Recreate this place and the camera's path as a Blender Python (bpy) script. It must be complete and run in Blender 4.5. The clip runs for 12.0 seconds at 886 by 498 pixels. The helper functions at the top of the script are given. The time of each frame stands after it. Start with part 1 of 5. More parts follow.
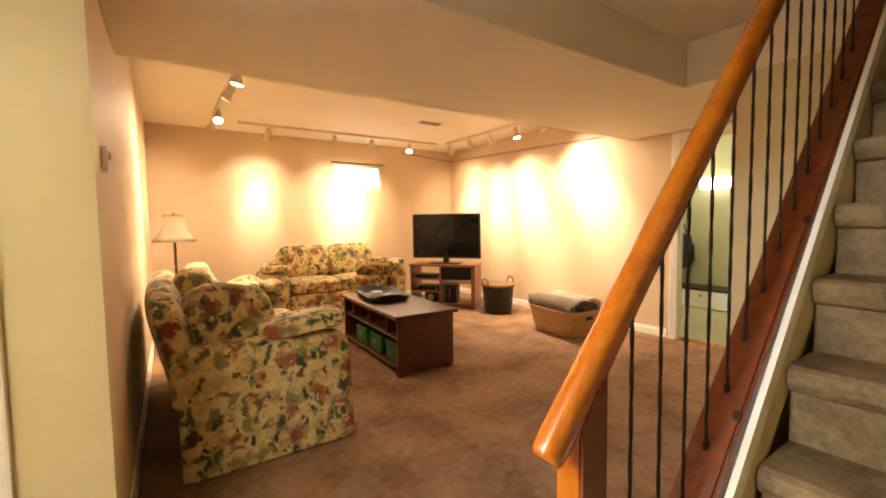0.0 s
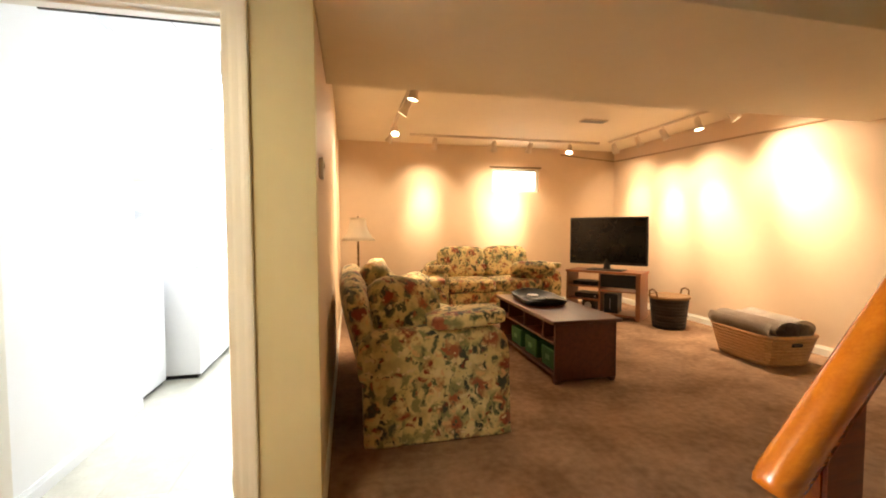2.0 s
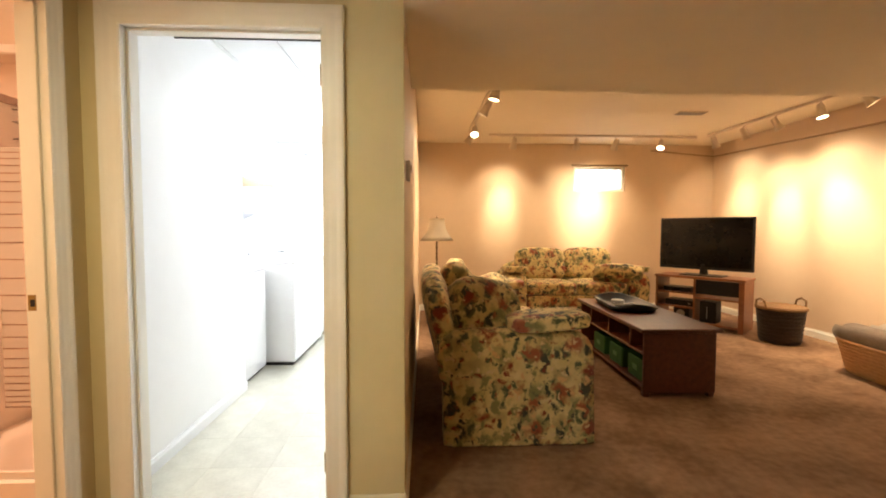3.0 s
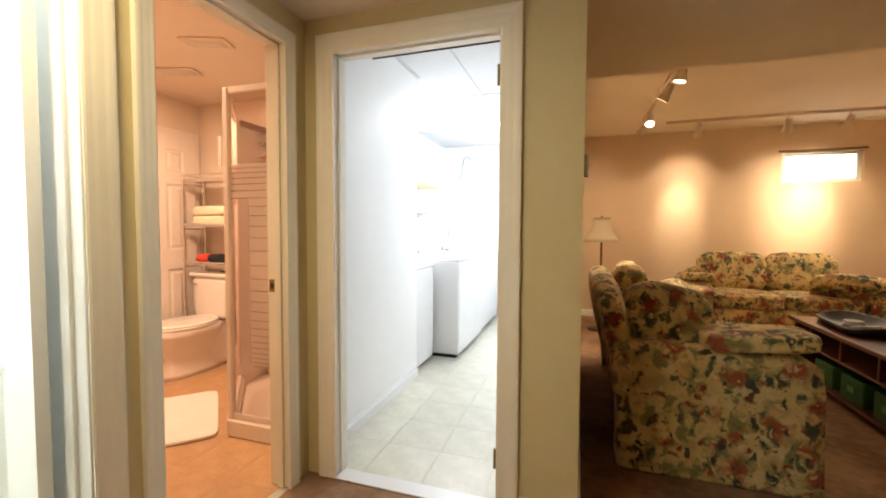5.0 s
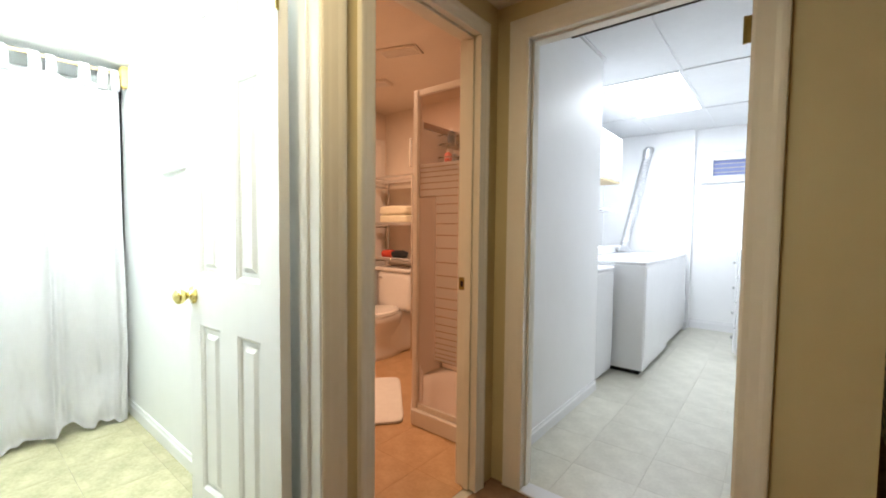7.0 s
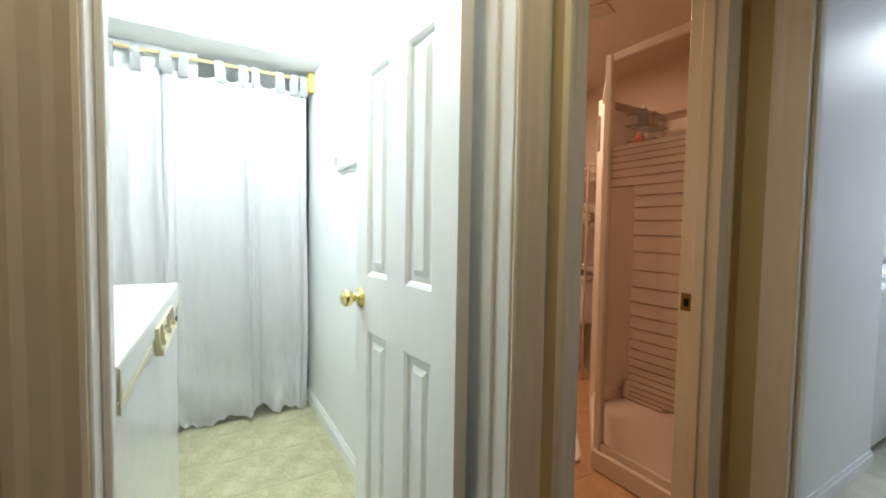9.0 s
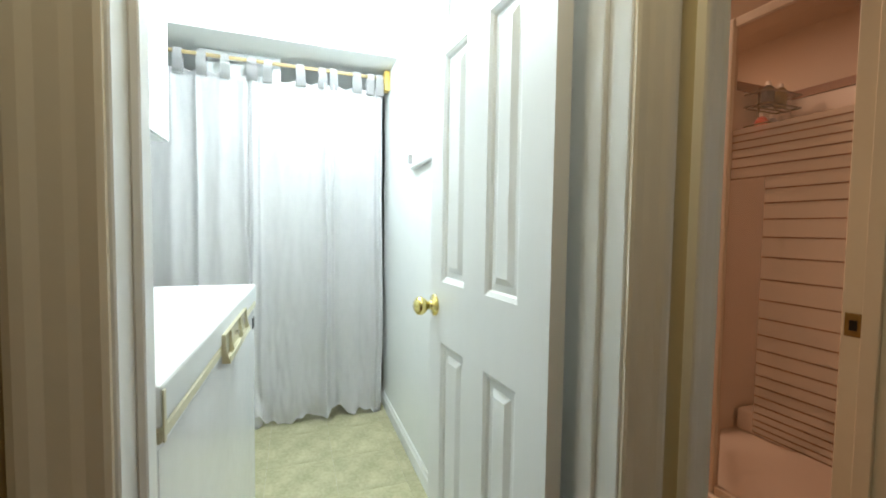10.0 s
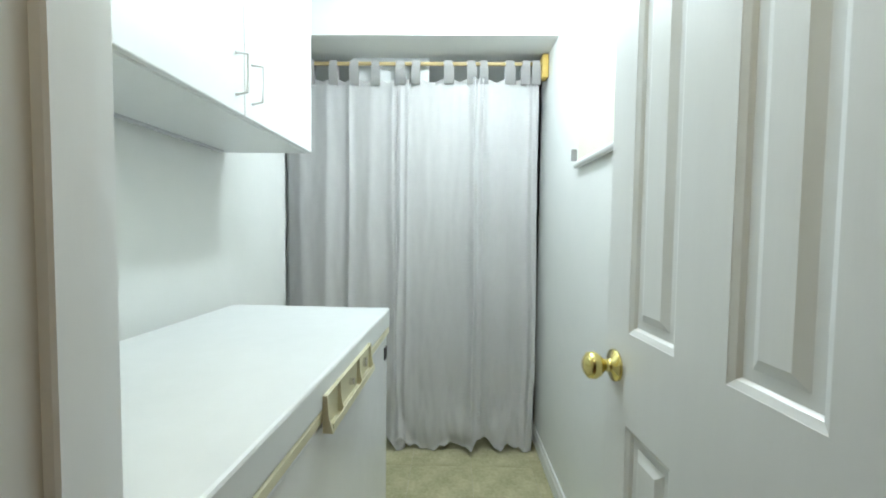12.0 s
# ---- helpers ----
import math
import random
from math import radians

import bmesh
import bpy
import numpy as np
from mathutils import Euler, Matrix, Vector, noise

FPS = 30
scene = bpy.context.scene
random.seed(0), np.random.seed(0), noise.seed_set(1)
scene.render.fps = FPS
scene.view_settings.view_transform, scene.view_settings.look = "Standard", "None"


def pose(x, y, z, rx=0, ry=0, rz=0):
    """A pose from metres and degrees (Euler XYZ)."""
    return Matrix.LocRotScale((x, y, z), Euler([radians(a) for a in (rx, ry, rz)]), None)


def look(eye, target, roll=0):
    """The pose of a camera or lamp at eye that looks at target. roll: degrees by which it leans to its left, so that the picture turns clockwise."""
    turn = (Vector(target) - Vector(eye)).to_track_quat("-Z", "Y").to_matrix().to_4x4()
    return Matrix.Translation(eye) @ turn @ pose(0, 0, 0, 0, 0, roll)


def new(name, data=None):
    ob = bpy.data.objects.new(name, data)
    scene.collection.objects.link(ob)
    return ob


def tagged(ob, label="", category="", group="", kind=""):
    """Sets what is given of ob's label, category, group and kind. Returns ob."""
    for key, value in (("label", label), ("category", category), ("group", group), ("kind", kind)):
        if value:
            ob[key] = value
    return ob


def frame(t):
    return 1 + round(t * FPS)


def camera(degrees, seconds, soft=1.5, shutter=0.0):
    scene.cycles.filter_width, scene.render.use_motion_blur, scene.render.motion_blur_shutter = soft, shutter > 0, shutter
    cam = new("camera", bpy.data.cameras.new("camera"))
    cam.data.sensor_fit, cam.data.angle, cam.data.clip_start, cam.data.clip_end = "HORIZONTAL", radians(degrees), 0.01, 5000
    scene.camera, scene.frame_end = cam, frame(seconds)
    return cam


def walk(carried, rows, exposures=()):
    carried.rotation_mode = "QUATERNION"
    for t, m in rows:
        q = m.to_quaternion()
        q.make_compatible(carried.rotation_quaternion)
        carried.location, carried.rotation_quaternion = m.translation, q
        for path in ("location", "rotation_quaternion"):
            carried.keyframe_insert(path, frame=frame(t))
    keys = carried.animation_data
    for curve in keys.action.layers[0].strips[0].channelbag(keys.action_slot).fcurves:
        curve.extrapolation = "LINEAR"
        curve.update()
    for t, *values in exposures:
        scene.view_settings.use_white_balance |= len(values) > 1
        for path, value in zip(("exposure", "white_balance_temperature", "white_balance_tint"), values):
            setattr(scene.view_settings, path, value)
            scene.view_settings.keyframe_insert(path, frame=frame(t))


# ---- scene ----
# path: seconds, eye, target, roll
PATH = [
    (0, (1.445, -1.718, 1.224), (2.55, -0.056, 1.1), -0.8),
    (0.5, (1.412, -1.720, 1.222), (2.366, 0.033, 1.104), -0.5),
    (1, (1.398, -1.712, 1.216), (2.189, 0.121, 1.104), -0.4),
    (1.5, (1.39, -1.705, 1.206), (2.011, 0.193, 1.106), -0.3),
    (2, (1.381, -1.703, 1.200), (1.827, 0.245, 1.106), -0.2),
    (2.5, (1.365, -1.701, 1.199), (1.633, 0.279, 1.107), -0.0),
    (3, (1.345, -1.7, 1.202), (1.433, 0.296, 1.110), 0.1),
    (5, (1.248, -1.681, 1.192), (0.621, 0.216, 1.101), 0.3),
    (5.5, (1.191, -1.678, 1.189), (0.396, 0.155, 1.099), 0.4),
    (6, (1.138, -1.667, 1.189), (0.179, 0.084, 1.096), 0.5),
    (6.5, (1.087, -1.650, 1.185), (-0.034, 0.004, 1.09), 0.5),
    (7, (1.02, -1.635, 1.182), (-0.24, -0.086, 1.083), 0.6),
    (9, (0.670, -1.493, 1.158), (-1.058, -0.49, 1.062), 0.9),
    (9.5, (0.604, -1.466, 1.157), (-1.207, -0.622, 1.06), 0.9),
    (10, (0.525, -1.440, 1.158), (-1.354, -0.764, 1.060), 0.8),
    (10.5, (0.425, -1.412, 1.17), (-1.509, -0.91, 1.075), 0.8),
    (11, (0.330, -1.398, 1.182), (-1.642, -1.075, 1.088), 0.7),
    (11.5, (0.254, -1.389, 1.19), (-1.739, -1.25, 1.098), 0.7),
    (12, (0.186, -1.377, 1.199), (-1.811, -1.421, 1.106), 0.7),
]
EXPOSURE = [(0, 1.2, 6500, 10), (1.5, 1.06, 6500, 10), (3, 0.62, 6500, 10), (5, 0.18, 6400, 10), (6, -0.04, 6300, 10), (7, -0.45, 6150, 10), (9, -1.15, 5950, 8), (10.5, -1.45, 5900, 7), (12, -2.0, 5950, 7)]
cam = camera(94.1, 12.0, soft=1.9)
walk(cam, [(t, look(e, a, r)) for t, e, a, r in PATH], EXPOSURE)

# ---- world and lamps ----
world = bpy.data.worlds.new("world")
world.use_nodes = True
scene.world = world
sky = world.node_tree.nodes.new("ShaderNodeTexSky")
sky.sky_type, sky.sun_disc, sky.sun_elevation, sky.sun_rotation = "NISHITA", False, radians(30), radians(200)
world.node_tree.links.new(sky.outputs[0], world.node_tree.nodes["Background"].inputs[0])
world.node_tree.nodes["Background"].inputs[1].default_value = 0.1
WARM, AMBER = (1.0, 0.77, 0.51), (1.0, 0.66, 0.43)


def area_lamp(name, x, y, z, w, d, watts, colour):
    data = bpy.data.lights.new(name, "AREA")
    data.shape, data.size, data.size_y, data.energy, data.color = "RECTANGLE", w, d, watts, colour
    new(name, data).location = (x, y, z)


def spot_lamp(name, eye, target, watts, colour, angle=62, blend=1.0, radius=0.05):
    data = bpy.data.lights.new(name, "SPOT")
    data.energy, data.color, data.spot_size, data.spot_blend, data.shadow_soft_size = watts, colour, radians(angle), blend, radius
    new(name, data).matrix_world = look(eye, target)


def bulb_lamp(name, x, y, z, watts, colour, radius=0.08):
    data = bpy.data.lights.new(name, "POINT")
    data.energy, data.color, data.shadow_soft_size = watts, colour, radius
    new(name, data).location = (x, y, z)


area_lamp("laundry_troffer_light", 0.09, 2.6, 2.385, 0.56, 1.16, 58, (0.95, 0.98, 1.0))
area_lamp("storage_fixture_light", -1.13, -1.32, 2.24, 1.1, 0.26, 20, (0.93, 1.0, 0.98))
# bare point lamps added below the fixture to brighten curtain and upper walls
for lamp_x in (-1.38, -0.95):
    bulb_lamp("storage_side_fill", lamp_x, -1.32, 2.15, 56, (0.93, 1.0, 0.98), 0.05)
area_lamp("bathroom_ceiling_light", -1.2, 0.1, 2.30, 0.3, 0.3, 40, AMBER)
# fill lamp added to brighten the hall; its true source is unknown
area_lamp("hall_fill_light", 0.32, -1.32, 2.13, 0.26, 0.26, 12.5, (1.0, 0.81, 0.48))
bulb_lamp("side_room_light", 6.9, 0.9, 2.0, 18, (1.0, 0.86, 0.55))

# ---- materials ----


def nodes_of(name):
    m = bpy.data.materials.new(name)
    m.use_nodes = True
    return m, m.node_tree.nodes, m.node_tree.links, m.node_tree.nodes["Principled BSDF"]


def ramp_node(n, stops, mode="LINEAR"):
    r = n.new("ShaderNodeValToRGB")
    r.color_ramp.interpolation = mode
    while len(r.color_ramp.elements) < len(stops):
        r.color_ramp.elements.new(0.5)
    for e, (at, c) in zip(r.color_ramp.elements, stops):
        e.position, e.color = at, (*c, 1)
    return r


def mat(name, c1, c2=None, scale=6.0, rough=0.6, metal=0.0, bump=0.0, bscale=120.0, stretch=(1, 1, 1), spec=0.5, coat=0.0):
    """Two colours mixed by noise at a coarse and a fine scale, with fine relief."""
    m, n, l, b = nodes_of(name)
    c2 = c2 or tuple(v * 0.9 for v in c1)
    tc, mp = n.new("ShaderNodeTexCoord"), n.new("ShaderNodeMapping")
    mp.inputs["Scale"].default_value = stretch
    l.new(tc.outputs["Object"], mp.inputs[0])
    noises = []
    for s, d in ((scale, 6), (scale * 7, 3)):
        t = n.new("ShaderNodeTexNoise")
        t.inputs["Scale"].default_value, t.inputs["Detail"].default_value = s, d
        l.new(mp.outputs[0], t.inputs["Vector"])
        noises.append(t)
    mix = n.new("ShaderNodeMath")
    mix.operation = "MULTIPLY_ADD"
    mix.inputs[1].default_value = 0.35
    l.new(noises[1].outputs[0], mix.inputs[0])
    half = n.new("ShaderNodeMath")
    half.operation = "MULTIPLY"
    half.inputs[1].default_value = 0.65
    l.new(noises[0].outputs[0], half.inputs[0])
    l.new(half.outputs[0], mix.inputs[2])
    r = ramp_node(n, [(0.36, c1), (0.64, c2)])
    l.new(mix.outputs[0], r.inputs[0])
    l.new(r.outputs[0], b.inputs["Base Color"])
    rr = n.new("ShaderNodeMapRange")
    rr.inputs[3].default_value, rr.inputs[4].default_value = max(rough - 0.02, 0.02), min(rough + 0.03, 1)
    l.new(noises[1].outputs[0], rr.inputs[0])
    l.new(rr.outputs[0], b.inputs["Roughness"])
    b.inputs["Metallic"].default_value, b.inputs["Specular IOR Level"].default_value = metal, spec
    b.inputs["Coat Weight"].default_value = coat
    if bump:
        t = n.new("ShaderNodeTexNoise")
        t.inputs["Scale"].default_value, t.inputs["Detail"].default_value = bscale, 3
        l.new(mp.outputs[0], t.inputs["Vector"])
        bp = n.new("ShaderNodeBump")
        bp.inputs["Strength"].default_value, bp.inputs["Distance"].default_value = bump, 0.004
        l.new(t.outputs[0], bp.inputs["Height"])
        l.new(bp.outputs[0], b.inputs["Normal"])
    return m


def glow(name, colour, strength):
    m, n, l, b = nodes_of(name)
    b.inputs["Base Color"].default_value = (0.12, 0.12, 0.12, 1)
    b.inputs["Emission Color"].default_value, b.inputs["Emission Strength"].default_value = (*colour, 1), strength
    return m


def glass(name, tint=(0.95, 0.92, 0.90), gloss=0.07):
    """A thin clear pane: mostly let through, a little mirrored."""
    m, n, l, b = nodes_of(name)
    clear, shine, mix = n.new("ShaderNodeBsdfTransparent"), n.new("ShaderNodeBsdfGlossy"), n.new("ShaderNodeMixShader")
    clear.inputs[0].default_value, shine.inputs["Roughness"].default_value, mix.inputs[0].default_value = (*tint, 1), 0.04, gloss
    l.new(clear.outputs[0], mix.inputs[1])
    l.new(shine.outputs[0], mix.inputs[2])
    l.new(mix.outputs[0], n["Material Output"].inputs[0])
    return m


def frosted(name, colour, share):
    """Etched glass: a share scattered, the rest let through."""
    m, n, l, b = nodes_of(name)
    clear, haze, mix = n.new("ShaderNodeBsdfTransparent"), n.new("ShaderNodeBsdfDiffuse"), n.new("ShaderNodeMixShader")
    clear.inputs[0].default_value, haze.inputs[0].default_value, mix.inputs[0].default_value = (0.96, 0.92, 0.9, 1), (*colour, 1), share
    l.new(clear.outputs[0], mix.inputs[1])
    l.new(haze.outputs[0], mix.inputs[2])
    l.new(mix.outputs[0], n["Material Output"].inputs[0])
    return m


def floral(name):
    """Cream cotton with green leaves, red and peach flowers and dark accents."""
    m, n, l, b = nodes_of(name)
    tc = n.new("ShaderNodeTexCoord")
    warp = n.new("ShaderNodeTexNoise")
    warp.inputs["Scale"].default_value, warp.inputs["Detail"].default_value = 17, 5
    l.new(tc.outputs["Object"], warp.inputs["Vector"])
    add = n.new("ShaderNodeVectorMath")
    add.operation = "MULTIPLY_ADD"
    add.inputs[1].default_value = (0.13, 0.13, 0.13)
    l.new(warp.outputs["Color"], add.inputs[0])
    l.new(tc.outputs["Object"], add.inputs[2])
    base = ramp_node(n, [(0.3, (0.58, 0.45, 0.18)), (0.7, (0.72, 0.58, 0.27))])
    l.new(warp.outputs[0], base.inputs[0])
    col = base.outputs[0]

    def layer(col, scale, offset, low, high, inks, stretch=(1, 1, 1), pick=0.5):
        mp = n.new("ShaderNodeMapping")
        mp.inputs["Location"].default_value, mp.inputs["Scale"].default_value = offset, stretch
        l.new(add.outputs[0], mp.inputs[0])
        v = n.new("ShaderNodeTexVoronoi")
        v.inputs["Scale"].default_value = scale
        l.new(mp.outputs[0], v.inputs["Vector"])
        ink = ramp_node(n, inks, "CONSTANT")
        sep = n.new("ShaderNodeSeparateColor")
        l.new(v.outputs["Color"], sep.inputs[0])
        l.new(sep.outputs[0], ink.inputs[0])
        mask = ramp_node(n, [(low, (1, 1, 1)), (high, (0, 0, 0))])
        l.new(v.outputs["Distance"], mask.inputs[0])
        on = n.new("ShaderNodeMath")
        on.operation = "GREATER_THAN"
        on.inputs[1].default_value = pick
        l.new(sep.outputs[1], on.inputs[0])
        fac = n.new("ShaderNodeMath")
        fac.operation = "MULTIPLY"
        l.new(mask.outputs[0], fac.inputs[0])
        l.new(on.outputs[0], fac.inputs[1])
        mx = n.new("ShaderNodeMix")
        mx.data_type = "RGBA"
        l.new(fac.outputs[0], mx.inputs["Factor"])
        l.new(col, mx.inputs[6])
        l.new(ink.outputs[0], mx.inputs[7])
        return mx.outputs[2]

    green, olive, dark = (0.085, 0.105, 0.055), (0.23, 0.22, 0.09), (0.042, 0.052, 0.038)
    red, peach, rose = (0.22, 0.045, 0.024), (0.50, 0.25, 0.11), (0.32, 0.095, 0.045)
    col = layer(col, 8, (5, 3, 1), 0.30, 0.62, [(0, (0.44, 0.34, 0.15)), (0.5, olive)], (1, 1, 1.3), 0.32)
    col = layer(col, 12, (0, 0, 0), 0.34, 0.54, [(0, olive), (0.35, green), (0.72, dark)], (1, 1.4, 0.75), 0.24)
    col = layer(col, 7.0, (3, 1, 2), 0.26, 0.46, [(0, rose), (0.3, red), (0.6, peach), (0.78, rose)], (1, 1, 1), 0.38)
    col = layer(col, 20, (3, 1, 2), 0.20, 0.44, [(0, red), (0.35, (0.66, 0.40, 0.18)), (0.7, rose)], (1, 1, 1), 0.45)
    col = layer(col, 17, (1, 5, 2), 0.28, 0.46, [(0, green), (0.45, dark), (0.7, olive)], (1.5, 1, 0.65), 0.42)
    col = layer(col, 26, (7, 2, 4), 0.20, 0.40, [(0, (0.66, 0.51, 0.27)), (0.6, dark)], (1, 1, 1), 0.60)
    l.new(col, b.inputs["Base Color"])
    b.inputs["Roughness"].default_value = 0.85
    b.inputs["Sheen Weight"].default_value = 0.15
    weave = n.new("ShaderNodeTexNoise")
    weave.inputs["Scale"].default_value = 300
    l.new(tc.outputs["Object"], weave.inputs["Vector"])
    bp = n.new("ShaderNodeBump")
    bp.inputs["Strength"].default_value, bp.inputs["Distance"].default_value = 0.25, 0.003
    l.new(weave.outputs[0], bp.inputs["Height"])
    l.new(bp.outputs[0], b.inputs["Normal"])
    return m


def wood(name, c1, c2, stretch=(2, 22, 22), rough=0.35, coat=0.2):
    m = mat(name, c1, c2, 2.2, rough, 0, 0.08, 30, stretch, 0.5, coat)
    return m


def tile_mat(name, c1, c2, rough):
    m = mat(name, c1, c2, 9, rough, 0, 0.05, 40)
    n, l, b = m.node_tree.nodes, m.node_tree.links, m.node_tree.nodes["Principled BSDF"]
    info, hue = n.new("ShaderNodeObjectInfo"), n.new("ShaderNodeHueSaturation")
    rr = n.new("ShaderNodeMapRange")
    rr.inputs[3].default_value, rr.inputs[4].default_value = 0.94, 1.05
    l.new(info.outputs["Random"], rr.inputs[0])
    l.new(rr.outputs[0], hue.inputs["Value"])
    l.new(b.inputs["Base Color"].links[0].from_socket, hue.inputs["Color"])
    l.new(hue.outputs[0], b.inputs["Base Color"])
    return m


PAINT_TAN = mat("tan_wall_paint", (0.66, 0.50, 0.34), (0.69, 0.53, 0.365), 1.5, 0.6, 0, 0.06, 180)
# the same tan paint, with the hall's greenish light put into its colour
PAINT_HALL_LIT = mat("tan_paint_in_hall_light", (0.63, 0.54, 0.31), (0.66, 0.57, 0.33), 1.5, 0.55, 0, 0.06, 180)
PAINT_WHITE = mat("white_wall_paint", (0.87, 0.88, 0.89), (0.90, 0.91, 0.92), 1.5, 0.45, 0, 0.05, 180)
PAINT_STORE = mat("storage_wall_paint", (0.78, 0.80, 0.78), (0.82, 0.83, 0.81), 1.5, 0.4, 0, 0.05, 180)
PAINT_BATH = mat("bathroom_wall_paint", (0.70, 0.58, 0.47), (0.74, 0.62, 0.5), 1.5, 0.5, 0, 0.05, 180)
CEILING = mat("ceiling_paint", (0.78, 0.70, 0.56), (0.81, 0.73, 0.59), 2, 0.75, 0, 0.2, 260)
CEILING_WHITE = mat("white_ceiling_tile", (0.70, 0.71, 0.72), (0.74, 0.75, 0.76), 3, 0.8, 0, 0.25, 200)
TRIM = mat("white_trim_paint", (0.85, 0.83, 0.74), (0.88, 0.86, 0.77), 3, 0.35, 0, 0.02, 60)
# white trim again, the hall's dim warm light mixed into its colour
TRIM_DIM = mat("white_trim_in_dim_light", (0.81, 0.76, 0.63), (0.84, 0.79, 0.66), 3, 0.4, 0, 0.02, 60)
DOOR_PAINT = mat("white_door_paint", (0.80, 0.81, 0.80), (0.83, 0.84, 0.83), 4, 0.3, 0, 0.05, 90, (1, 1, 0.2))
CARPET = mat("brown_carpet", (0.175, 0.100, 0.057), (0.345, 0.215, 0.132), 2.8, 0.95, 0, 0.9, 420, (1, 1, 1), 0.1)
STAIR_CARPET = mat("stair_carpet", (0.14, 0.092, 0.048), (0.30, 0.205, 0.115), 9, 0.95, 0, 1.0, 340, (1, 1, 1), 0.1)
OAK = wood("orange_varnished_wood", (0.35, 0.085, 0.004), (0.48, 0.140, 0.008), (2, 14, 14), 0.25, 0.6)
# stain of the bottom board, and the shade coloured onto the newel
REDWOOD = wood("stained_and_shaded_red_wood", (0.085, 0.015, 0.003), (0.19, 0.040, 0.006), (2, 14, 14), 0.45, 0.15)
KNOT = mat("dark_wood_knot", (0.018, 0.004, 0.002), (0.035, 0.008, 0.003), 40, 0.4)
IRON = mat("black_iron", (0.015, 0.012, 0.010), (0.03, 0.025, 0.02), 20, 0.45, 0.6, 0.1, 200)
FLORAL = floral("floral_cotton")
MAHOGANY = wood("mahogany_veneer", (0.055, 0.013, 0.007), (0.10, 0.026, 0.013), (14, 2, 14), 0.32, 0.25)
CHERRY = wood("cherry_veneer", (0.22, 0.075, 0.03), (0.30, 0.11, 0.045), (2, 14, 14), 0.4, 0.1)
CHERRY_LIGHT = wood("pale_wood", (0.46, 0.35, 0.17), (0.55, 0.43, 0.22), (14, 2, 14), 0.45, 0.1)
BLACK = mat("black_plastic", (0.008, 0.008, 0.009), (0.014, 0.014, 0.014), 20, 0.4, 0, 0, 1, (1, 1, 1), 0.25)
SCREEN = mat("dark_glossy_screen", (0.004, 0.004, 0.005), (0.006, 0.006, 0.007), 4, 0.12, 0, 0, 1, (1, 1, 1), 0.2)
GREY_PLASTIC = mat("grey_plastic", (0.30, 0.30, 0.30), (0.36, 0.36, 0.36), 20, 0.4)
GREEN_PALE = mat("pale_green_label", (0.07, 0.17, 0.055), (0.10, 0.22, 0.075), 20, 0.7)
BLACK_GLOSS = mat("black_lacquer", (0.008, 0.008, 0.009), (0.014, 0.014, 0.014), 20, 0.38, 0, 0, 1, (1, 1, 1), 0.3)
GREEN_CLOTH = mat("green_fabric", (0.018, 0.075, 0.016), (0.032, 0.11, 0.026), 12, 0.85, 0, 0.4, 300)
WICKER_DARK = mat("dark_wicker", (0.010, 0.007, 0.005), (0.026, 0.017, 0.011), 30, 0.6, 0, 0.8, 90, (1, 1, 3))
WICKER = mat("tan_wicker", (0.38, 0.19, 0.07), (0.52, 0.28, 0.11), 26, 0.6, 0, 0.8, 90, (1, 1, 4))
ROPE = mat("tan_rope", (0.17, 0.09, 0.035), (0.24, 0.135, 0.055), 40, 0.8, 0, 0.6, 200)
BLANKET = mat("grey_brown_fleece", (0.32, 0.255, 0.20), (0.40, 0.325, 0.26), 10, 0.95, 0, 0.7, 260)
BLANKET_LIGHT = mat("light_grey_towel", (0.52, 0.46, 0.39), (0.60, 0.54, 0.47), 14, 0.95, 0, 0.7, 260)
SHADE_CLOTH = mat("cream_lamp_shade", (0.80, 0.72, 0.58), (0.84, 0.76, 0.62), 5, 0.8, 0, 0.2, 300)
BRONZE = mat("aged_bronze", (0.12, 0.075, 0.035), (0.20, 0.13, 0.06), 20, 0.4, 0.8, 0.1, 100)
MOULDING = mat("brown_wire_moulding", (0.36, 0.24, 0.14), (0.42, 0.29, 0.18), 10, 0.5)
FIXTURE = mat("cream_enamel", (0.62, 0.52, 0.40), (0.66, 0.56, 0.44), 8, 0.45)
HOT = glow("lit_bulb_face", (1.0, 0.80, 0.50), 8)
PANEL_GLOW = glow("lit_diffuser", (0.96, 0.98, 1.0), 7)
WINDOW_SKY = glow("frosted_daylight", (1.0, 0.97, 0.93), 3.0)
BLUE_SKY = glow("blue_daylight", (0.22, 0.30, 0.75), 0.8)
SHADE_GLOW = glow("lit_shade", (1.0, 0.93, 0.7), 3.0)
BRASS = mat("polished_brass", (0.78, 0.66, 0.24), (0.84, 0.72, 0.30), 30, 0.14, 1.0)
OLD_BRASS = mat("aged_brass", (0.25, 0.17, 0.05), (0.34, 0.24, 0.08), 30, 0.4, 0.9)
CHROME = mat("chrome", (0.75, 0.72, 0.70), (0.8, 0.78, 0.76), 30, 0.15, 1.0)
PORCELAIN = mat("white_porcelain", (0.80, 0.74, 0.68), (0.83, 0.77, 0.71), 5, 0.12, 0, 0, 1, (1, 1, 1), 0.6, 0.3)
TOWEL = mat("cream_terry_towel", (0.78, 0.68, 0.48), (0.84, 0.74, 0.54), 20, 0.95, 0, 0.8, 300)
MAT_CLOTH = mat("white_bath_mat", (0.80, 0.74, 0.68), (0.85, 0.79, 0.73), 20, 0.95, 0, 0.8, 260)
